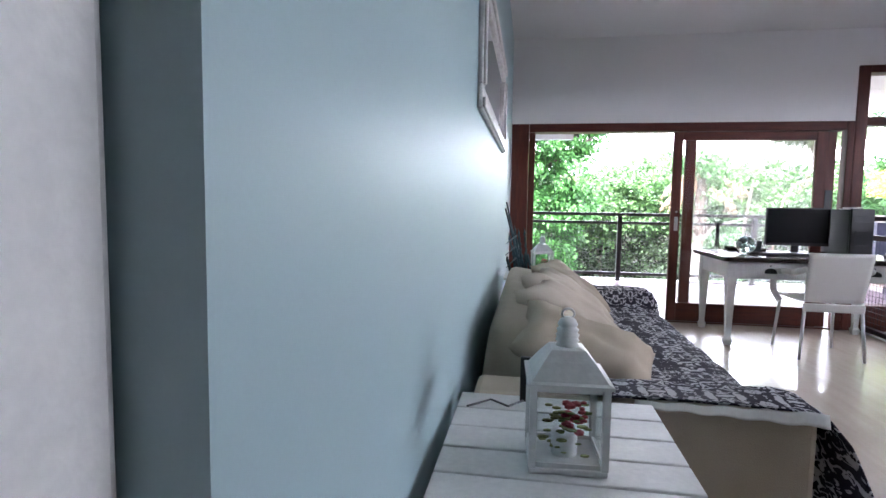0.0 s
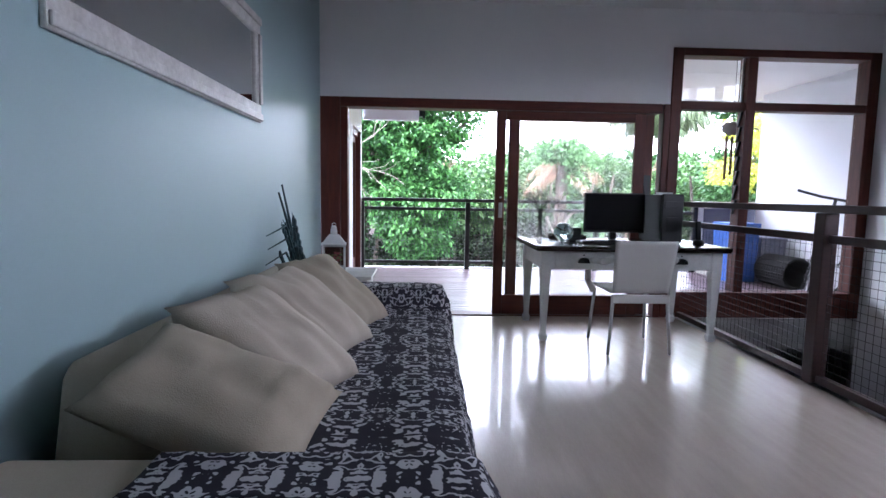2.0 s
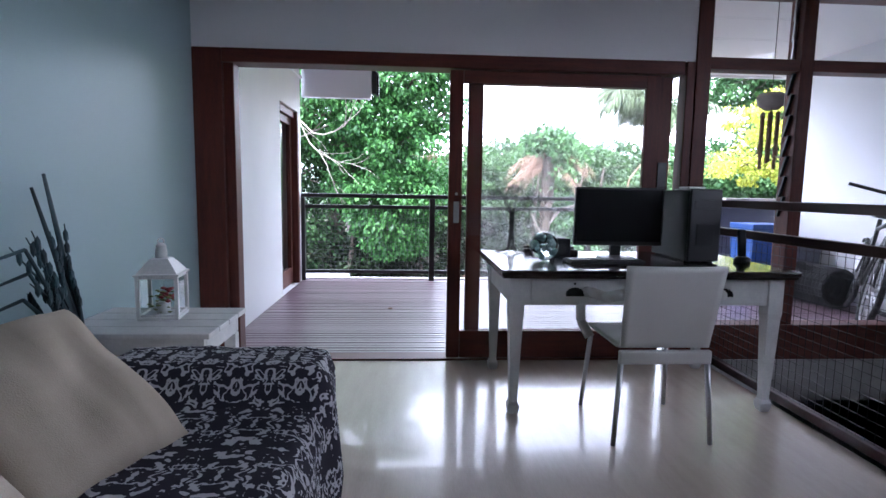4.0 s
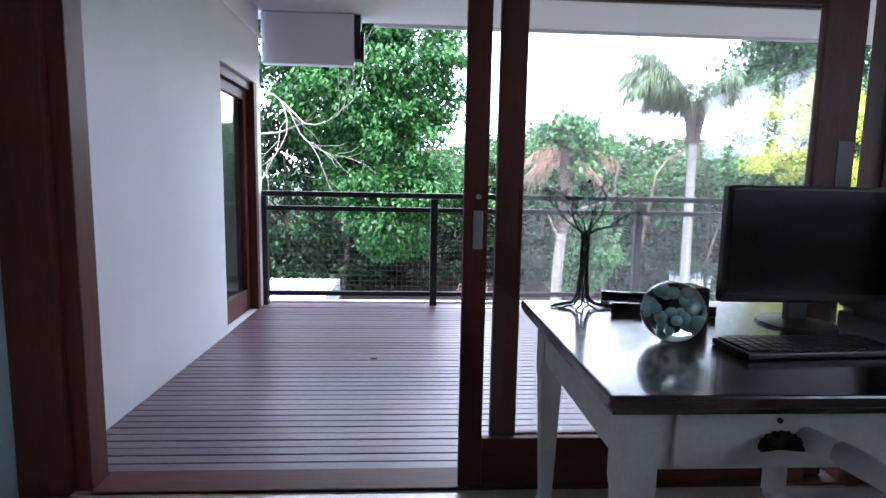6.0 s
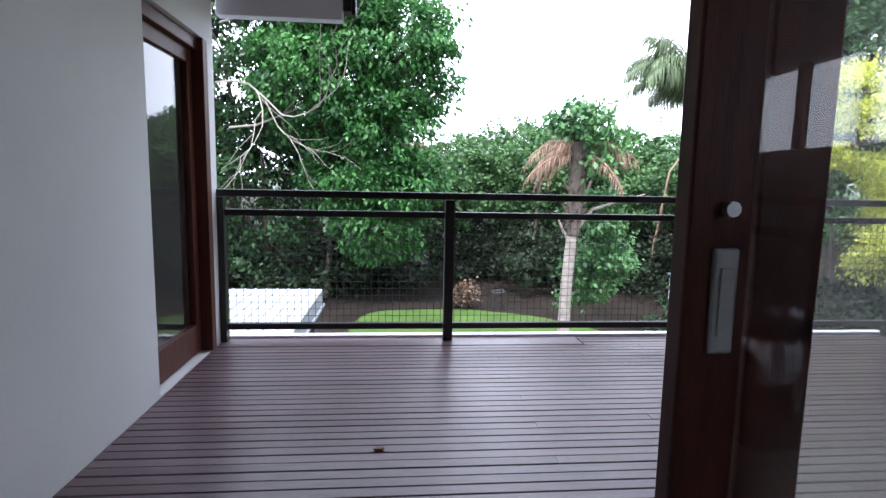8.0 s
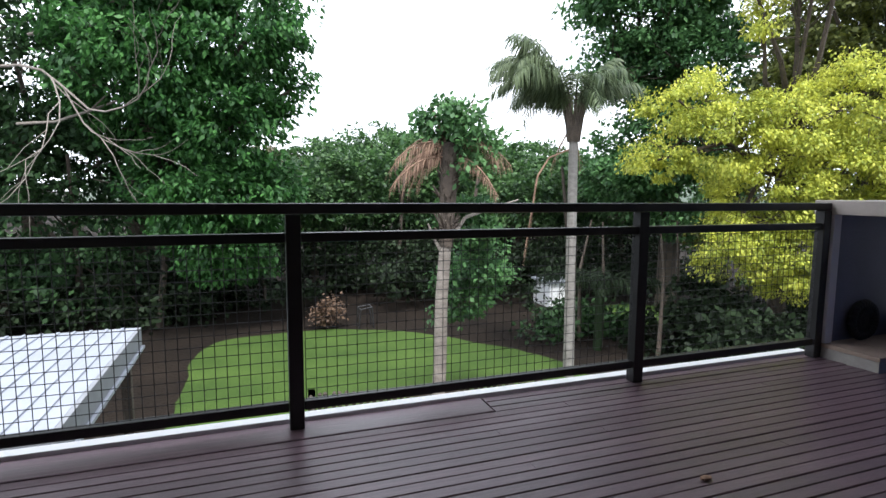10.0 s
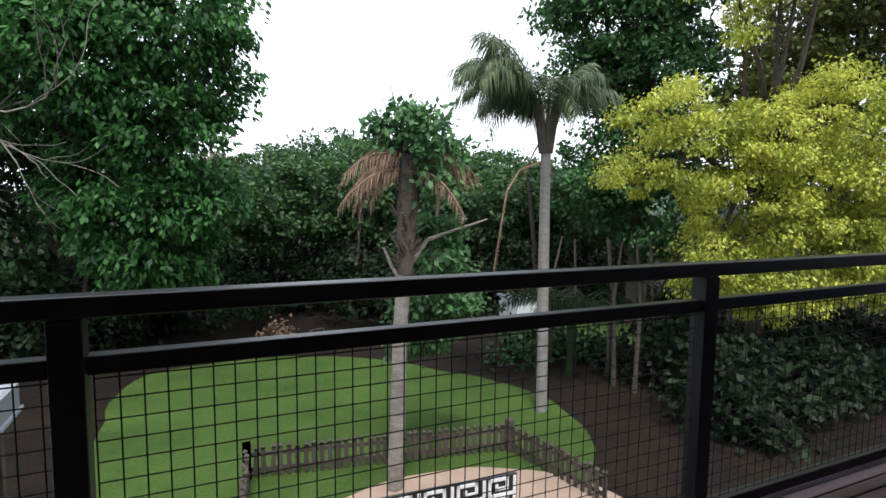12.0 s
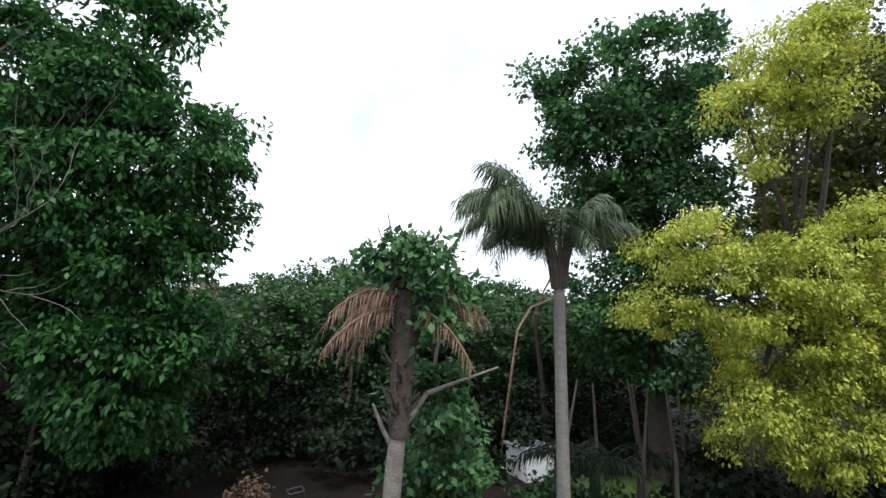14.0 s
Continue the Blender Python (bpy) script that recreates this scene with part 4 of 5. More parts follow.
def gym_things():
    k = holder("kettlebell", pose(5.66, 8.13, 0.1), "grey and yellow vinyl kettlebell on the tiled plinth", "kettlebell")
    Shape().lathe([(0.07, 0), (0.115, 0.03), (0.12, 0.10), (0.10, 0.15), (0.05, 0.165)]).to("bell", GREYVINYL, k, True)
    Shape().path([(-0.075, 0, 0.13), (-0.085, 0, 0.2), (-0.05, 0, 0.24), (0.05, 0, 0.24), (0.085, 0, 0.2), (0.075, 0, 0.13)], 0.018).to("handle", GREENPL, k, True)
    Shape().box(-0.06, 0.05, -0.123, -0.112, 0.04, 0.1, bevel=0.003).to("badge", YELLOW, k)
    k2 = holder("kettlebell", pose(5.86, 8.24, 0.1), "green vinyl kettlebell on the tiled plinth", "kettlebell")
    Shape().lathe([(0.08, 0), (0.125, 0.03), (0.13, 0.12), (0.10, 0.18), (0.05, 0.195)]).to("bell", GREENPL, k2, True)
    Shape().path([(-0.08, 0, 0.16), (-0.1, 0, 0.28), (-0.05, 0, 0.33), (0.05, 0, 0.33), (0.1, 0, 0.28), (0.08, 0, 0.16)], 0.02).to("handle", GREENPL, k2, True)
    p = holder("weight_plate", pose(5.42, 8.30, 0.1), "black rubber weight plate leaning in the counter recess", "weight plate")
    Shape().ring((0, 0, 0.15), 0.12, 0.12, 0.03).ring((0, 0, 0.15), 0.06, 0.06, 0.02).rod((0, -0.012, 0.15), (0, 0.012, 0.15), 0.12, sides=24).to("plate", RUBBER, p, True)


gym_things()


def wind_chime():
    o = holder("hanging_pot_chime", pose(4.1, 5.9, 0), "hanging pot with bamboo chimes under the verandah", "wind chime")
    Shape().rod((0, 0, 2.70), (0, 0, 1.95), 0.003).to("cord", DARK, o)
    Shape().lathe([(0.05, 1.82), (0.1, 1.86), (0.11, 1.92), (0.08, 1.95)]).to("pot", CONC, o, True)
    s = Shape()
    for k in range(6):
        a = k * 1.05
        s.rod((0.06 * math.cos(a), 0.06 * math.sin(a), 1.80), (0.06 * math.cos(a), 0.06 * math.sin(a), 1.35 + 0.05 * (k % 3)), 0.014)
    s.to("bamboo", DEADFROND, o)
    q = Shape()
    for k in range(6):
        a = k * 1.05
        q.rod((0.05 * math.cos(a), 0.05 * math.sin(a), 1.83), (0.06 * math.cos(a), 0.06 * math.sin(a), 1.80), 0.002, sides=4)
    tagged(q.to("strings", DARK, o), kind="stuff")


wind_chime()
tagged(Shape().ball((1.05, 6.75, 0.008), 0.02, (1.4, 0.8, 0.4), 1).to("fallen_leaf", DEADFROND), "small curled dead leaf lying on the deck", "leaf")
tagged(Shape().ball((3.0, 7.35, 0.008), 0.022, (1.4, 0.8, 0.4), 1).to("fallen_leaf", DEADFROND), "small curled dead leaf lying on the deck", "leaf")

# ---- the garden ----
def ellipse_sheet(name, material, cx, cy, rx, ry, z, wobble, seed):
    s = Shape()
    n = 72
    mid = s.bm.verts.new((cx, cy, z))
    ring = []
    for k in range(n):
        a = 2 * math.pi * k / n
        f = 1 + wobble * noise.noise((3 * math.cos(a), 3 * math.sin(a), seed))
        ring.append(s.bm.verts.new((cx + rx * f * math.cos(a), cy + ry * f * math.sin(a), z)))
    for k in range(n):
        s.bm.faces.new((mid, ring[k], ring[(k + 1) % n]))
    return s.to(name, material)


setting(Shape().box(-3000, 3000, -3000, 3000, -3.6, -3.0).to("ground", SOIL), "leafy soil under the trees, coloured dark for shade", "ground")
def lawn():
    """Straight near the carport, running out to a point towards the palm."""
    s = Shape()
    cx, cy, n = 3.6, 16.2, 120
    mid, ring = s.bm.verts.new((cx, cy, -2.985)), []
    for k in range(n):
        a = 2 * math.pi * k / n
        c, d = math.cos(a), math.sin(a)
        rx, ry = (4.9 if c > 0 else 3.75), (5.5 if d > 0 else 4.4)
        e = (1.45 if c > 0 else 7.0) if d > 0 else (2.0 if c > 0 else 5.0)
        f = (abs(c / rx) ** e + abs(d / ry) ** e) ** (-1 / e) * (1 + 0.03 * noise.noise((4 * c, 4 * d, 1)) + 0.012 * noise.noise((19 * c, 19 * d, 2)))
        ring.append(s.bm.verts.new((cx + f * c, cy + f * d, -2.985)))
    for k in range(n):
        s.bm.faces.new((mid, ring[k], ring[(k + 1) % n]))
    setting(s.to("lawn", GRASS), "mown green lawn below the deck", "lawn")


lawn()
setting(ellipse_sheet("lawn_far", GRASS, 13.4, 20.6, 2.2, 1.5, -2.98, 0.1, 4), "small sunlit patch of grass between trees", "lawn")
setting(ellipse_sheet("paving", PAVING, 4.6, 12.4, 2.6, 2.0, -2.972, 0.05, 2), "pinkish paved terrace inside the picket fence", "pavement")
setting(Shape().box(-0.30, 6.05, 5.2, 5.36, -3.0, -0.302).to("wall_under_deck", RENDER_WHITE), "white rendered house wall under the deck", "wall")


def leaves(name, material, blobs, count, size, seed, parent=None, droop=0.5, spread=0.34, narrow=0.36, fill=0.25, per=55):
    """Many small leaves in clumps over the outside of several leaf masses."""
    rng = np.random.default_rng(seed)
    B = np.array(blobs, float)
    share = B[:, 3] ** 2
    share /= share.sum()
    clumps = max(40, count // per)
    which = rng.choice(len(B), clumps, p=share)
    d = rng.normal(size=(clumps, 3))
    d /= np.linalg.norm(d, axis=1)[:, None]
    rad = np.where(rng.random(clumps) < fill, rng.uniform(0.35, 0.9, clumps), rng.uniform(0.85, 1.12, clumps))
    c = B[which, :3] + d * (B[which, 3] * rad)[:, None] * np.array([1, 1, 0.9])
    ci = rng.integers(0, clumps, count)
    cr = spread * (0.5 + rng.random(clumps))
    off = np.clip(rng.normal(size=(count, 3)), -1.5, 1.5) * np.array([1, 1, 0.55])
    p = c[ci] + off * (cr[ci] * 0.55)[:, None]
    out = d[ci] * 0.6 + rng.normal(size=(count, 3)) * 0.7
    out[:, 2] -= droop
    out /= np.linalg.norm(out, axis=1)[:, None]
    side = np.cross(out, rng.normal(size=(count, 3)) * 0.5 + np.array([0, 0, 1.0]))
    side /= np.linalg.norm(side, axis=1)[:, None] + 1e-9
    L = size * rng.uniform(0.6, 1.3, count)[:, None]
    W = L * narrow
    v = np.empty((count, 4, 3))
    v[:, 0], v[:, 1], v[:, 2], v[:, 3] = p, p + out * L * 0.45 + side * W, p + out * L, p + out * L * 0.45 - side * W
    keep = np.repeat(p[:, 2] > -2.9, 4)
    v = v.reshape(-1, 3)[keep]
    me = bpy.data.meshes.new(name)
    k = len(v) // 4
    me.vertices.add(4 * k)
    me.vertices.foreach_set("co", v.ravel())
    me.loops.add(4 * k)
    me.loops.foreach_set("vertex_index", np.arange(4 * k, dtype=np.int32))
    me.polygons.add(k)
    me.polygons.foreach_set("loop_start", np.arange(0, 4 * k, 4, dtype=np.int32))
    me.update(calc_edges=True)
    me.materials.append(material)
    ob = new(name, me)
    ob.parent = parent
    return tagged(ob, kind="stuff")


def limb(s, p, d, L, r, depth, rng, spreadv=0.7, bend=0.12, rise=0.15):
    pts = [p]
    q = p.copy()
    for k in range(4):
        d = (d + Vector([rng.uniform(-bend, bend) * 2 for _ in range(3)]) + Vector((0, 0, rise * 0.2))).normalized()
        q = q + d * (L / 4)
        pts.append(q.copy())
    s.path(pts, r, r * 0.62, 7 if depth > 1 else 5)
    if depth == 0:
        return
    for k in range(3):
        e = pts[2 + (k % 3)]
        nd = (d + Vector((rng.uniform(-1, 1), rng.uniform(-1, 1), rng.uniform(-0.35, 0.6))) * spreadv).normalized()
        limb(s, e, nd, L * rng.uniform(0.55, 0.8), r * 0.55, depth - 1, rng, spreadv, bend, rise)


def broad_tree(base, height, r, blobs, material, count, size, seed, label, bark=None, droop=0.5, spread=0.34, narrow=0.36, fill=0.25, per=60):
    o = holder("tree", pose(0, 0, 0), label, "tree")
    rng = random.Random(seed)
    s = Shape()
    b = Vector((base[0], base[1], -3.02))
    top = Vector(base) + Vector((0, 0, height - base[2] - 3))
    mid = (b + top) / 2 + Vector((rng.uniform(-0.2, 0.2), rng.uniform(-0.2, 0.2), 0))
    s.path([b, b.lerp(mid, 0.3), mid, top], r * 1.25, r * 0.8, 12)
    for bl in blobs:
        c = Vector(bl[:3])
        a = b.lerp(top, rng.uniform(0.55, 1.0))
        h = a.lerp(c, 0.5) + Vector((rng.uniform(-0.3, 0.3), rng.uniform(-0.3, 0.3), -0.25))
        s.path([a, h, c], r * 0.4, r * 0.14, 6)
        for _ in range(3):
            limb(s, h.lerp(c, rng.uniform(0.2, 1)), Vector((rng.uniform(-1, 1), rng.uniform(-1, 1), rng.uniform(-0.3, 0.8))).normalized(), bl[3] * 0.9, r * 0.12, 1, rng)
    s.to("trunk_and_limbs", bark or DARKBARK, o)
    leaves("leaf_crown", material, blobs, count, size, seed, o, droop, spread, narrow, fill, per)
    return o


BIG = [(-2.3, 23.3, 7.4, 1.9), (-0.3, 22.4, 6.9, 1.2), (1.0, 22.0, 8.9, 0.6), (-0.6, 22.4, 9.1, 0.9), (-1.2, 23.4, 4.8, 2.35), (1.2, 22.2, 5.7, 1.45), (0.7, 22.8, 3.2, 1.6), (-0.3, 23.6, 1.4, 1.7), (0.5, 23.3, 0.6, 1.70), (0.6, 23.4, -0.9, 0.9), (1.7, 22.7, 1.3, 0.83), (2.2, 21.6, 6.2, 0.5), (2.5, 21.9, 4.0, 0.45)]
big_tree = broad_tree((-2.0, 25.5, -3), 7.0, 0.38, BIG, LEAF_DEEP, 84000, 0.21, 1, "large dense green tree with long drooping leaves", droop=0.8, spread=0.5, narrow=0.24, fill=0.12, per=150)
# Masses split from the large tree, coloured dark in place of shade.
SHADED_LEFT = [(-5.2, 25.0, 5.8, 2.76), (-4.9, 25.6, 1.0, 2.76), (-7.3, 26.4, 3.0, 3.04), (-3.6, 24.8, -1.2, 1.7), (-3.9, 25.2, 3.4, 1.8), (-2.8, 25.4, 2.2, 1.4), (-6.8, 26.0, 8.2, 2.1)]
broad_tree((-5.6, 27.0, -3), 6.0, 0.3, SHADED_LEFT, LEAF_HALF_SHADE, 32000, 0.23, 5, "tree beside the large green tree, coloured dark for shade", droop=0.7, spread=0.6, narrow=0.28, per=80)
TALL = [(13.2, 20.8, 9.0, 1.35), (15.1, 19.7, 10.1, 1.4), (14.0, 20.7, 7.2, 1.8), (12.3, 21.4, 7.7, 0.95), (15.6, 19.9, 7.6, 1.8), (13.4, 21.2, 5.4, 1.2), (15.5, 20.4, 5.1, 1.8), (13.4, 20.4, 10.6, 0.5), (16.0, 19.5, 8.8, 1.0), (11.6, 21.4, 9.5, 0.45), (15.1, 20.9, 3.1, 1.63), (14.0, 21.5, 2.0, 1.45), (16.1, 20.7, 1.3, 1.81)]
broad_tree((15.6, 21.2, -3), 9.0, 0.3, TALL, LEAF_MID, 58000, 0.2, 2, "tall green tree behind the palm", spread=0.6, droop=0.4, narrow=0.3, fill=0.15, per=90)
YEL = [(10.2, 15.3, 3.2, 0.69), (11.2, 15.0, 2.4, 0.95), (12.4, 14.4, 2.6, 0.9), (13.5, 13.8, 3.3, 0.9), (10.0, 15.6, 1.9, 0.6), (12.3, 14.7, 1.2, 1.05), (11.7, 15.1, 0.0, 0.75), (13.1, 14.6, -0.3, 0.95), (13.7, 14.0, 1.5, 1.0), (11.1, 14.5, 5.7, 0.5), (11.9, 14.0, 6.7, 0.75), (11.5, 14.4, 4.9, 0.45), (12.7, 13.5, 7.1, 0.64), (12.3, 13.9, 5.9, 0.6), (14.0, 14.1, 0.2, 1.0), (15.1, 13.2, 2.5, 1.28), (15.3, 13.5, 0.4, 1.28)]
broad_tree((13.8, 15.4, -3), 6.5, 0.2, YEL, LEAF_YELLOW, 120000, 0.09, 3, "bright yellow-green leafy tree beside the deck", droop=0.9, spread=0.32, narrow=0.25, fill=0.04, per=210)
OLI = [(16.9, 16.0, 7.6, 1.93), (18.2, 15.8, 5.4, 1.93), (16.7, 16.5, 5.0, 1.34), (17.9, 15.3, 9.4, 1.79), (16.1, 16.9, 4.1, 1.19), (20.0, 14.8, 6.6, 2.98), (17.9, 16.5, 2.0, 1.64), (15.3, 17.0, 1.2, 1.3), (14.5, 17.2, -0.6, 1.2), (15.4, 15.7, 5.8, 1.2), (14.7, 15.9, 4.5, 1.0), (16.4, 15.1, 6.9, 1.3), (14.3, 16.2, 3.2, 1.0)]
broad_tree((18.6, 16.6, -3), 8.0, 0.3, OLI, LEAF_OLIVE, 46000, 0.15, 4, "shaded olive-green tree behind the yellow tree", spread=0.4)
WOOD = [(2.2, 36.8, 1.9, 1.80), (4.1, 38.2, 1.1, 2.08), (6.2, 39.3, 2.5, 2.23), (8.5, 38.2, 3.0, 2.39), (10.0, 35.4, 2.7, 2.23), (11.6, 33.7, 1.8, 2.30), (15.1, 35.6, 1.0, 2.55), (18.9, 35.9, 2.3, 2.21), (18.5, 31.8, 1.4, 2.08), (18.1, 27.7, 0.7, 2.30), (5.4, 35.8, -1.3, 2.76), (8.7, 35.5, -1.1, 3.16), (11.7, 30.8, -1.0, 2.81), (16.6, 32.0, -1.5, 2.87)]
for i, j in ((1, 4), (4, 7), (7, 10), (10, 12), (12, 14)):
    c = WOOD[i]
    broad_tree((c[0] + 0.5, c[1] + 1, -3), 4.0, 0.22, WOOD[i:j], LEAF_FAR, 7000 * (j - i), 0.19, 30 + i, "rounded green woodland tree behind the lawn", spread=0.55, droop=0.3, narrow=0.42)
broad_tree((3.2, 37.2, -3), 3.5, 0.15, [WOOD[0], (3.2, 37, 0.2, 1.5), (2.4, 36.5, 0.9, 1.3)], LEAF_BROWN, 14000, 0.2, 29, "brownish feathery tree at the back of the lawn", spread=0.4)


NEARWOOD = [(3.4, 27.6, 0.7, 1.5), (5.6, 28.6, 1.3, 1.7), (7.8, 28.0, 1.0, 1.6), (10.0, 28.4, 1.7, 1.7), (12.2, 26.6, 1.0, 1.6), (14.6, 27.2, 1.4, 1.7), (17.0, 25.6, 1.2, 1.8), (4.4, 30.8, 1.9, 1.7), (8.6, 31.0, 2.2, 1.8), (12.8, 30.2, 2.0, 1.9), (1.2, 27.4, 0.4, 1.5)]
for i, j in ((0, 2), (2, 4), (4, 6), (6, 8), (8, 11)):
    c = NEARWOOD[i]
    broad_tree((c[0] + 0.4, c[1] + 0.8, -3), 3.4, 0.16, NEARWOOD[i:j], LEAF_FAR, 5600 * (j - i), 0.19, 80 + i, "green woodland tree standing over dark shade", spread=0.55, droop=0.4, narrow=0.4)


def woods(name, x0, x1, y0, y1, n, z0, z1, r, count, seed, material, label):
    rng = random.Random(seed)
    bl = [(rng.uniform(x0, x1), rng.uniform(y0, y1), rng.uniform(z0, z1), r * rng.uniform(0.7, 1.2)) for _ in range(n)]
    tagged(leaves(name, material, bl, count, 0.19, seed, None, 0.4, 0.6, 0.36), label, "woods", kind="stuff")


# The undergrowth's shade is put into its leaf colour.
woods("woodland_understorey", -10, 22, 23.3, 30, 50, -2.7, -1.3, 1.4, 52000, 41, LEAF_DEEP_SHADE, "undergrowth beneath the woodland trees, coloured dark for shade")
woods("far_woods", -45, 45, 44, 52, 46, -2, 0.5, 3.6, 22000, 42, LEAF_FAR, "far belt of green woods behind the garden")
woods("side_woods", 21, 34, 8, 26, 26, -1, 6.5, 3.0, 18000, 43, LEAF_FAR, "green woods at the side of the garden")
woods("left_woods", -22, -6, 20, 32, 26, -1, 6.0, 3.0, 18000, 44, LEAF_HALF_SHADE, "green woods on the far side of the carport, coloured dark for shade")
woods("left_undergrowth", -8, 1.2, 22.3, 27, 22, -2.7, -1.2, 1.2, 24000, 45, LEAF_DEEP_SHADE, "shrubs under the large tree, coloured dark for shade")
woods("right_undergrowth", 10.7, 17.5, 13.4, 17.6, 26, -2.9, -1.9, 0.7, 30000, 46, LEAF_DEEP_SHADE, "shrubs under the yellow tree, coloured dark for shade")
woods("low_ferns", 9.3, 11.6, 18.6, 20.6, 9, -2.95, -2.7, 0.42, 6000, 47, LEAF_HALF_SHADE, "low dark ferns in front of the shed")
s = Shape()
rng0 = random.Random(77)
for k in range(26):
    x, y = rng0.uniform(-6, 22), rng0.uniform(23.5, 30)
    s.path([(x, y, -3.02), (x + rng0.uniform(-0.3, 0.3), y, -0.5), (x + rng0.uniform(-0.6, 0.6), y, 2.2)], rng0.uniform(0.07, 0.16), 0.05, 7)
tagged(s.to("woodland_trunks", DARKBARK), "dark slender trunks in the shaded woodland", "trunks", kind="stuff")
s = Shape()
for k in range(22):
    a = k / 21
    s.ball((75 + 90 * (a - 0.5) * 2, 160 + 15 * math.sin(a * 9), -4), 18 + 3 * math.sin(a * 13), (1.4, 1, 0.75), 2)
setting(s.to("backdrop", HILL, smooth=True), "hazy wooded hill far behind the garden", "hill")


def frond(s, base, d, L, sag, rng, leaflets, ll, wid):
    """An arching rib with drooping leaflets on both sides."""
    d = Vector(d).normalized()
    flat = Vector((d.x, d.y, 0)).normalized()
    across = Vector((-flat.y, flat.x, 0))
    pts = []
    for k in range(9):
        t = k / 8
        pts.append(base + d * (L * t) + Vector((0, 0, -sag * t * t)))
    s.path(pts, 0.022, 0.006, 5)
    for i in range(leaflets):
        t = 0.14 + 0.86 * i / leaflets
        f = t * 8
        k = min(7, int(f))
        p = pts[k].lerp(pts[k + 1], f - k)
        along = (pts[k + 1] - pts[k]).normalized()
        for sd in (1, -1):
            q = (across * sd * rng.uniform(0.4, 0.85) + along * 0.55 + Vector((0, 0, rng.uniform(-1.1, 0.0)))).normalized()
            l = ll * rng.uniform(0.75, 1.1) * (1 - 0.45 * abs(t - 0.45))
            tip = p + q * l + Vector((0, 0, -0.4 * l))
            m = p + q * l * 0.5
            w = along * wid
            a, b, c, e = s.bm.verts.new(p), s.bm.verts.new(m + w), s.bm.verts.new(tip), s.bm.verts.new(m - w)
            s.bm.faces.new((a, b, c, e))


def palm():
    rng = random.Random(9)
    o = holder("queen_palm", pose(0, 0, 0), "tall palm with a ringed grey trunk and arching fronds", "palm tree")
    b, c = Vector((7.98, 15.84, -3.02)), Vector((7.93, 15.85, 2.5))
    s = Shape()
    pts = [b.lerp(c, k / 26) for k in range(27)]
    s.path(pts, 0.125, 0.095, 14)
    s.to("trunk", PALMBARK, o)
    h = Shape()
    for k in range(16):
        a = k * 2.4
        h.path([c + Vector((0.08 * math.cos(a), 0.08 * math.sin(a), -0.25)), c + Vector((0.16 * math.cos(a), 0.16 * math.sin(a), 0.25)), c + Vector((0.3 * math.cos(a), 0.3 * math.sin(a), 0.75))], 0.06, 0.025, 6)
    h.to("leaf_bases", DARKBARK, o)
    f = Shape()
    for k in range(20):
        a = k * 2.399
        frond(f, c + Vector((0.1 * math.cos(a), 0.1 * math.sin(a), 0.35)), (math.cos(a), math.sin(a), rng.uniform(1.2, 3.4)), rng.uniform(2.0, 2.7), rng.uniform(1.1, 1.9), rng, 74, 0.48, 0.012)
    for k in range(18):
        a = 2.5 + 1.9 * (k / 17 - 0.5)
        frond(f, c + Vector((0.1 * math.cos(a), 0.1 * math.sin(a), 0.4)), (math.cos(a), math.sin(a), rng.uniform(1.1, 3.2)), rng.uniform(2.9, 3.6), rng.uniform(1.6, 2.5), rng, 96, 0.52, 0.012)
    f.to("fronds", LEAF_PALM, o)
    d = Shape()
    for k in range(3):
        a = rng.uniform(0, 6.3)
        frond(d, c + Vector((0.1 * math.cos(a), 0.1 * math.sin(a), 0)), (0.5 * math.cos(a), 0.5 * math.sin(a), -0.7), 0.7, 0.3, rng, 14, 0.25, 0.01)
    frond(d, Vector((7.1, 15.9, 1.5)), (-0.12, 0.1, -1.0), 1.7, 0.1, rng, 40, 0.3, 0.012)
    d.path([(7.1, 15.9, 1.5), (7.4, 15.95, 1.9), (7.9, 15.9, 2.1)], 0.02)
    d.to("dead_fronds", DEADFROND, o)


palm()


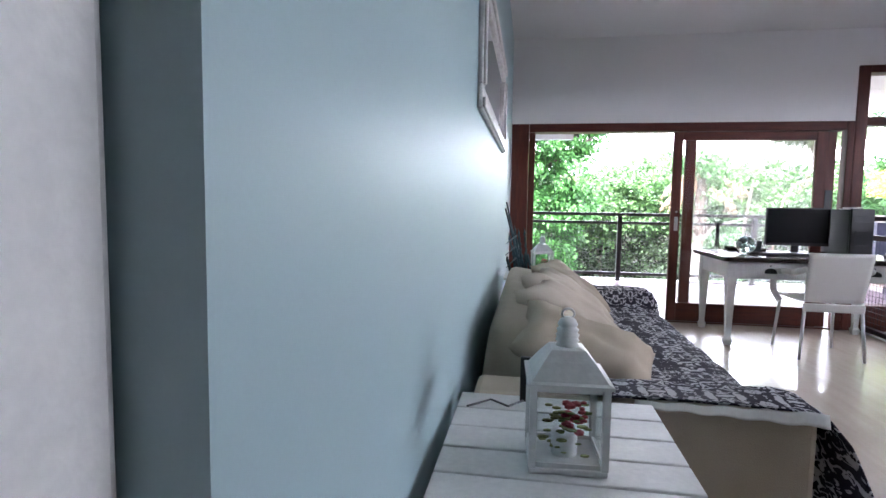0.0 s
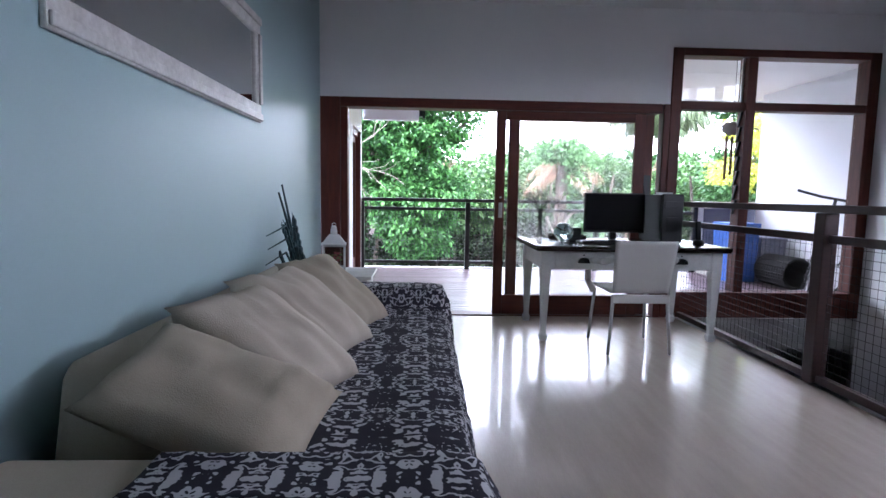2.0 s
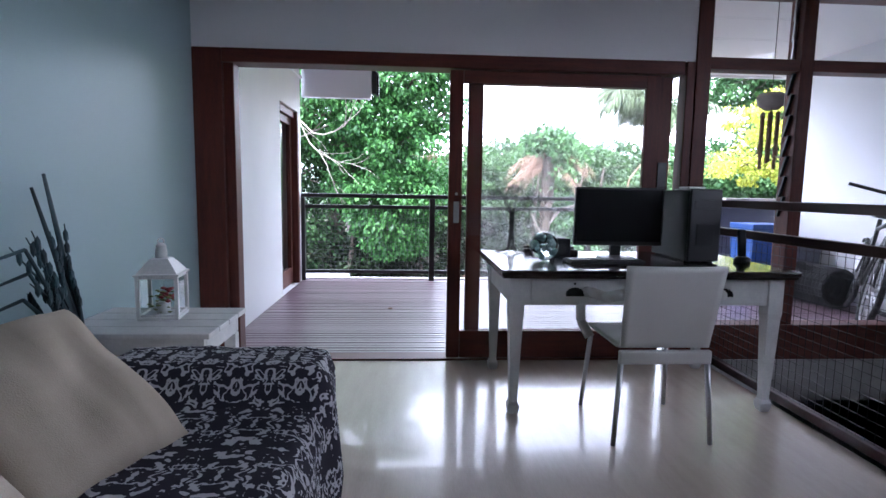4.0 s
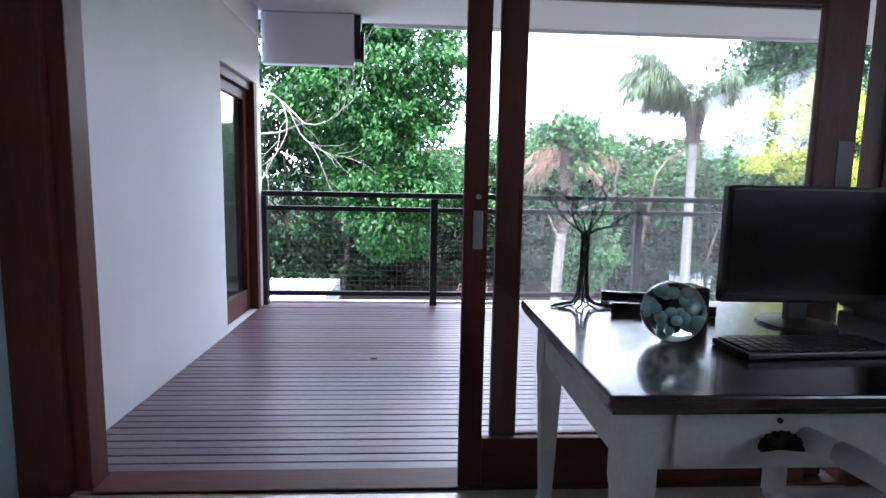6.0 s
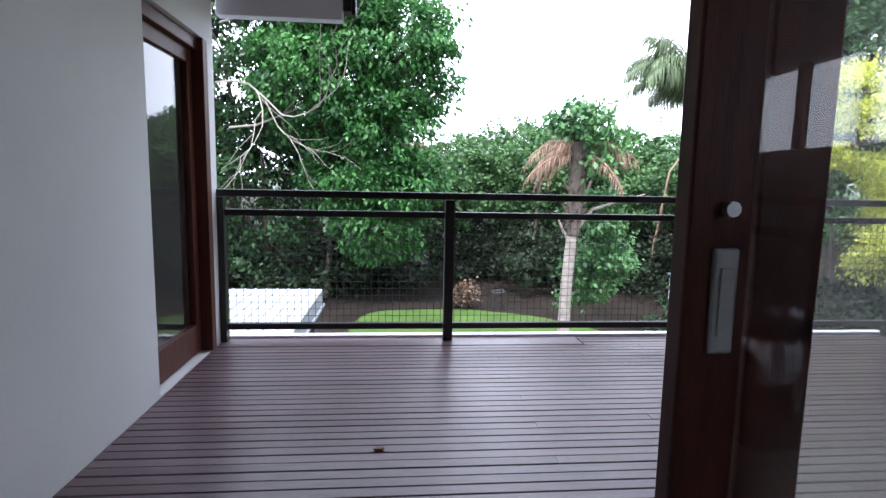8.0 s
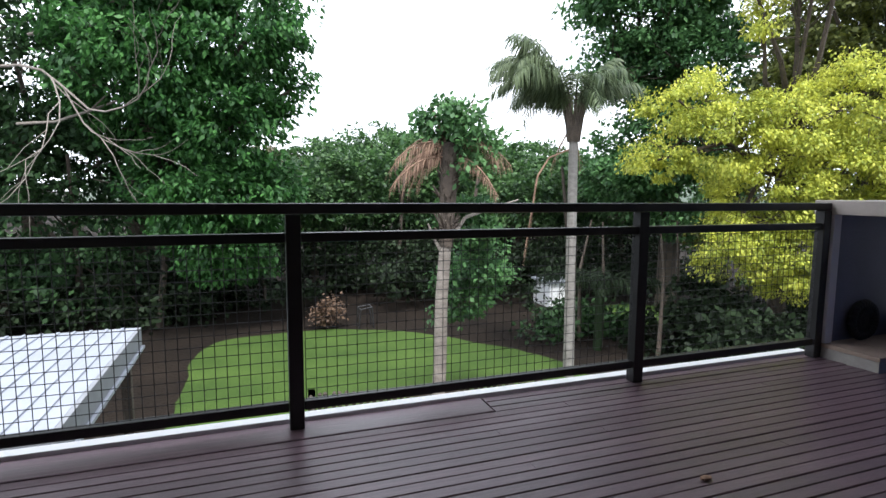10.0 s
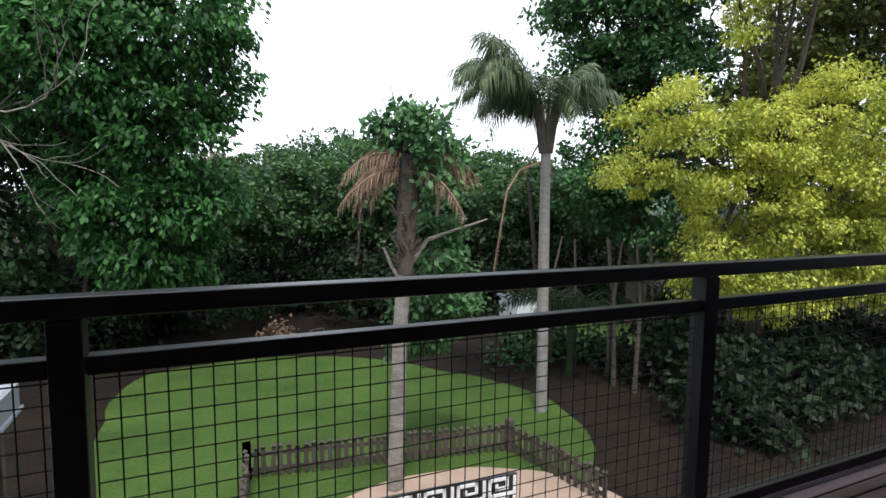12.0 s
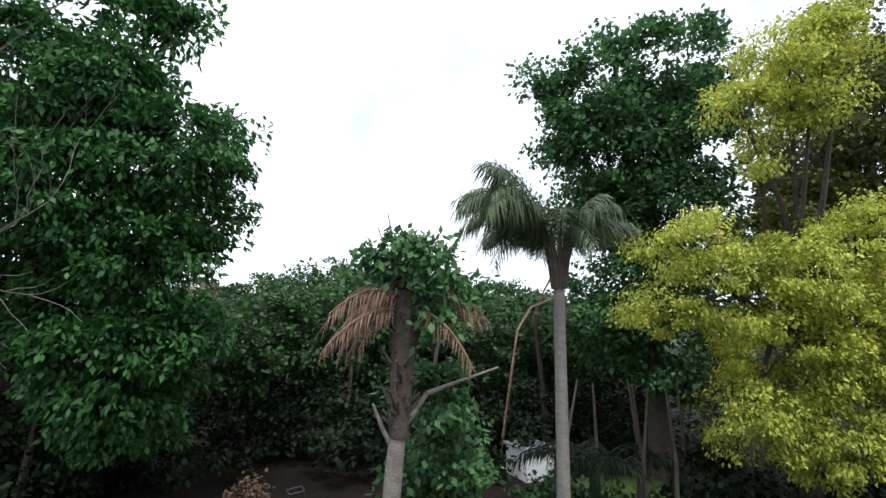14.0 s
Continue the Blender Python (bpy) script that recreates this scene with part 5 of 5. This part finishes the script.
def overgrown_stump():
    rng = random.Random(19)
    o = holder("overgrown_palm_trunk", pose(0, 0, 0), "pale old palm trunk overgrown with leaves and dead fronds", "tree")
    b, m, c = Vector((4.24, 14.16, -3.02)), Vector((4.40, 14.2, 0.35)), Vector((4.47, 14.2, 1.95))
    s = Shape().path([b, b.lerp(m, 0.35), b.lerp(m, 0.7) + Vector((-0.03, 0, 0)), m], 0.12, 0.10, 14)
    s.path([m - Vector((0, 0, 0.1)), (4.75, 14.2, 0.72), (5.2, 14.2, 0.86), (5.75, 14.2, 1.02)], 0.045, 0.012, 8)
    s.path([m + Vector((0, 0, -0.35)), (4.2, 14.2, 0.35), (4.08, 14.2, 0.62)], 0.04, 0.015, 8)
    s.to("trunk", BARK, o)
    t = Shape().path([m - Vector((0, 0, 0.12)), m.lerp(c, 0.3), m.lerp(c, 0.7), c], 0.12, 0.17, 12)
    for k in range(90):
        a, p = rng.uniform(0, 6.3), m.lerp(c, rng.uniform(-0.05, 1.0))
        r = rng.uniform(0.16, 0.27)
        t.rod(p, p + Vector((r * math.cos(a), r * math.sin(a), rng.uniform(0.12, 0.4))), 0.04, 0.012, 5)
    t.to("fibrous_trunk", DARKBARK, o)
    d = Shape()
    for k in range(22):
        a = (2.6 if k % 3 else -0.4) + rng.uniform(-0.8, 0.8)
        frond(d, c + Vector((0.05 * math.cos(a), 0.05 * math.sin(a), -0.3 + 0.4 * rng.random())), (math.cos(a), math.sin(a), rng.uniform(0.2, 0.9)), rng.uniform(0.6, 1.15), rng.uniform(0.5, 1.1), rng, 24, 0.26, 0.008)
    for x, z in ((-0.42, 0.75), (-0.3, 0.95), (0.45, 0.8), (0.25, 0.6)):
        d.path([c - Vector((0, 0, 0.2)), c + Vector((x * 0.6, 0, z * 0.5)), c + Vector((x, 0.1 * x, z))], 0.026, 0.006, 5)
    d.to("dead_fronds", DEADFROND, o)
    top = [(4.43, 14.1, 2.62, 0.14), (4.38, 14.1, 2.4, 0.24), (4.78, 14.0, 2.3, 0.22), (4.2, 14.2, 2.25, 0.18), (4.55, 14.2, 2.05, 0.3), (4.95, 14.0, 2.0, 0.2), (4.75, 14.1, 1.6, 0.22), (5.0, 14.6, 0.6, 0.4), (5.3, 14.8, -0.2, 0.5), (4.9, 14.9, -0.8, 0.4)]
    leaves("leaf_crown", LEAF_MID, top, 7000, 0.12, 23, o, 0.6, 0.3, 0.3, 0.2, 70)


overgrown_stump()


def bare_branches():
    rng = random.Random(31)
    s = Shape()
    for p, d in (((-4.6, 22.5, 4.2), (1, -0.25, 0.05)), ((-4.4, 22.4, 6.0), (1, -0.2, 0.25)), ((-4.2, 22.4, 2.8), (1, -0.3, -0.2)), ((-3.8, 22.3, 5.0), (1, -0.3, 0.4))):
        limb(s, Vector(p), Vector(d).normalized(), 3.4, 0.04, 3, rng, 0.55, 0.16, 0)
    tagged(s.to("bare_branches", BARK, big_tree), kind="stuff")


bare_branches()


def carport():
    o = holder("carport", pose(0, 0, 0), "low carport with a pale sheet metal roof", "carport")
    s = Shape().box(-6.0, -0.25, 10.7, 14.2, -0.86, -0.80)
    for k in range(30):
        x = -5.95 + k * 0.19
        s.box(x, x + 0.035, 10.7, 14.2, -0.799, -0.78)
    s.to("roof", SHEET, o)
    Shape().box(-0.248, -0.20, 10.66, 14.24, -1.08, -0.80, bevel=0.004).box(-6.0, -0.25, 14.202, 14.24, -1.05, -0.80).box(-6.0, -0.25, 10.66, 10.698, -1.08, -0.80).to("fascia", mat("grey_fascia", (0.22, 0.23, 0.25), rough=0.6), o)
    Shape().box(-0.20, -0.165, 10.66, 14.24, -1.10, -1.06).to("gutter", SHEET, o)
    for y in (10.9, 13.9):
        Shape().box(-0.42, -0.3, y, y + 0.12, -3.02, -0.862).to("post", DARKBARK, o)


carport()


def picket_fence():
    o = holder("picket_fence", pose(0, 0, 0), "low weathered picket fence round the terrace", "fence")
    me = Shape().box(-0.035, 0.035, -0.009, 0.009, 0.03, 0.50).lathe([(0.036, 0.50), (0.002, 0.54)], sides=4, square=True)
    first = me.to("picket", PICKET, o)
    runs = (((2.25, 15.3), (6.45, 14.55)), ((6.45, 14.55), (6.85, 12.6)), ((2.25, 15.3), (1.95, 12.6)))
    made = 0
    for (ax, ay), (bx, by) in runs:
        L = math.hypot(bx - ax, by - ay)
        ang = math.degrees(math.atan2(by - ay, bx - ax))
        n = int(L / 0.125)
        for k in range(n + 1):
            t = k / n
            ob = first if made == 0 else new("picket", first.data)
            made += 1
            ob.parent = o
            ob.matrix_basis = pose(ax + (bx - ax) * t, ay + (by - ay) * t, -3.0 + 0.02 * noise.noise((k, ax, 0)), random.uniform(-3, 3), random.uniform(-3, 3), ang)
        for z in (-2.86, -2.62):
            Shape().box(0, L, 0.012, 0.04, z - 0.03, z + 0.03, pose(ax, ay, 0, 0, 0, ang)).to("fence_rail", PICKET, o)
        Shape().box(-0.06, 0.06, -0.06, 0.06, -3.02, -2.42, pose(ax, ay, 0)).to("fence_post", DARKBARK, o)


picket_fence()


def key_panel():
    """Upright terrace screen with a meander pattern in relief."""
    o = holder("patterned_screen", pose(3.2, 12.66, -3.0, 0, 0, -3), "white terrace screen with a black square meander pattern", "screen")
    Shape().box(0, 2.15, 0, 0.05, 0, 0.82).to("board", BLACK, o)
    s = Shape()
    u = 0.041
    for r in range(3):
        for c in range(5):
            x, z = 0.02 + c * 0.43, 0.02 + r * 0.27
            for a, b, w, h in ((0, 0, 9, 1), (0, 0, 1, 6), (0, 5, 7, 1), (6, 2, 1, 4), (2.4, 2, 4, 1), (2.4, 2, 1, 2), (8.6, 0, 1, 6)):
                s.box(x + a * u, x + (a + w) * u, -0.012, -0.001, z + b * u, z + (b + h) * u)
                s.box(x + a * u, x + (a + w) * u, 0.051, 0.062, z + b * u, z + (b + h) * u)
    s.to("pattern", PAPER, o)
    tagged(Shape().box(2.3, 3.15, 12.0, 12.75, -2.98, -2.55, bevel=0.03).to("pool_tub", mat("turquoise_plastic", (0.05, 0.42, 0.45), rough=0.4)), "turquoise plastic tub on the terrace", "tub")


key_panel()


def small_garden_things():
    o = holder("garden_shed", pose(11.9, 22.3, -3.0), "small pale garden shed between the trees", "shed")
    Shape().box(-0.5, 0.5, 0, 1.2, 0, 0.9).to("wall", WHITE, o)
    Shape().box(-0.58, 0.58, -0.08, 1.28, 0.902, 0.97).to("roof", SHEET, o)
    b = holder("rust_coloured_bush", pose(3.4, 22.0, -3.0), "small rust-coloured bush at the edge of the lawn", "bush")
    leaves("leaf_crown", mat("rusty_leaf", (0.12, 0.07, 0.04), (0.05, 0.03, 0.018), rough=0.8, island=True, bump=0), [(0, 0, 0.4, 0.25), (0.15, 0, 0.7, 0.2)], 1200, 0.1, 51, b)
    Shape().path([(0, 0, 0), (0.05, 0, 0.5), (0.2, 0, 0.9)], 0.04, 0.015).to("stem", DARKBARK, b)
    h = Shape().path([(4.3, 21.5, -3), (4.35, 21.5, -2.4), (4.7, 21.5, -2.35), (4.75, 21.5, -3)], 0.02).path([(4.3, 21.9, -3), (4.35, 21.9, -2.4), (4.7, 21.9, -2.35), (4.75, 21.9, -3)], 0.02).path([(4.35, 21.5, -2.4), (4.35, 21.9, -2.4)], 0.02).path([(4.7, 21.5, -2.35), (4.7, 21.9, -2.35)], 0.02).to("metal_hoop_stand", WIRE)
    tagged(h, "thin bent metal stand at the edge of the lawn", "stand")
    r = Shape().ball((11.2, 14.0, -2.95), 0.36, (1.3, 0.8, 0.6), 4)
    for v in r.bm.verts:
        v.co.z += 0.1 * noise.noise(v.co * 4.0)
    tagged(r.to("pale_boulder", mat("weathered_rock", (0.12, 0.115, 0.1), (0.06, 0.057, 0.05), rough=0.9, scale=5, fine=30, bump=0.8, dist=0.02)), "pale rough boulder under the yellow tree", "boulder")
    s = Shape()
    rng = random.Random(61)
    for k in range(7):
        x, y = 9.6 + rng.uniform(-0.9, 3.4), 15.9 + rng.uniform(-0.4, 2.5)
        s.path([(x, y, -3.02), (x + rng.uniform(-0.15, 0.15), y, -1), (x + rng.uniform(-0.3, 0.3), y, 0.4)], 0.06, 0.02, 7)
    tagged(s.to("slender_trunks", DARKBARK), "slender grey trunks among the shrubs", "trunks", kind="stuff")
    q = Shape()
    for k in range(16):
        frond(q, Vector((9.9 + 0.5 * math.cos(k), 17.4 + 0.5 * math.sin(k), -1.2)), (math.cos(k * 2.4), math.sin(k * 2.4), 0.9), 1.8, 1.3, rng, 30, 0.4, 0.014)
    q.rod((9.9, 17.4, -3.02), (9.9, 17.4, -1.0), 0.12)
    o2 = q.to("young_palm", LEAF_DEEP_SHADE)
    tagged(o2, "young palm among the shrubs, coloured dark for shade", "palm tree")


small_garden_things()

# ---- decking boards, laid last ----
deck = holder("floor_deck", pose(0, 0, 0), "dark stained ribbed timber decking boards", "deck", kind="structure")
rngd = random.Random(4)
board = {}


def board_mesh(L):
    key = round(L, 2)
    if key not in board:
        s = Shape()
        w = 0.0605
        prof = [(0, -0.03), (0, -0.004), (0.003, 0.0), (w - 0.003, 0.0), (w, -0.004), (w, -0.03)]
        ends = [[s.bm.verts.new((x, y, z)) for y, z in prof] for x in (0, L)]
        n = len(prof)
        for k in range(n):
            s.bm.faces.new((ends[0][k], ends[0][(k + 1) % n], ends[1][(k + 1) % n], ends[1][k]))
        s.bm.faces.new(ends[0])
        s.bm.faces.new(ends[1][::-1])
        bmesh.ops.recalc_face_normals(s.bm, faces=s.bm.faces)
        me = bpy.data.meshes.new("decking_board")
        s.bm.to_mesh(me)
        s.bm.free()
        me.materials.append(DECK)
        board[key] = me
    return board[key]


for k in range(47):
    y = 5.362 + k * 0.0652
    cut = (2.4, 3.6, 1.8, 4.2, 2.9)[(k * 3) % 5]
    for x0, x1 in ((-0.108, cut - 0.0015), (cut, 5.9)) if k < 44 else ((2.496, 5.9),):
        ob = new("decking_board", board_mesh(x1 - x0))
        ob.parent = deck
        ob.matrix_basis = pose(x0, y, rngd.uniform(-0.001, 0.001), rngd.uniform(-0.6, 0.6))
Shape().box(-0.108, 2.486, 8.234, 8.425, -0.03, 0.003, bevel=0.004).to("edge_board", DECK, deck)
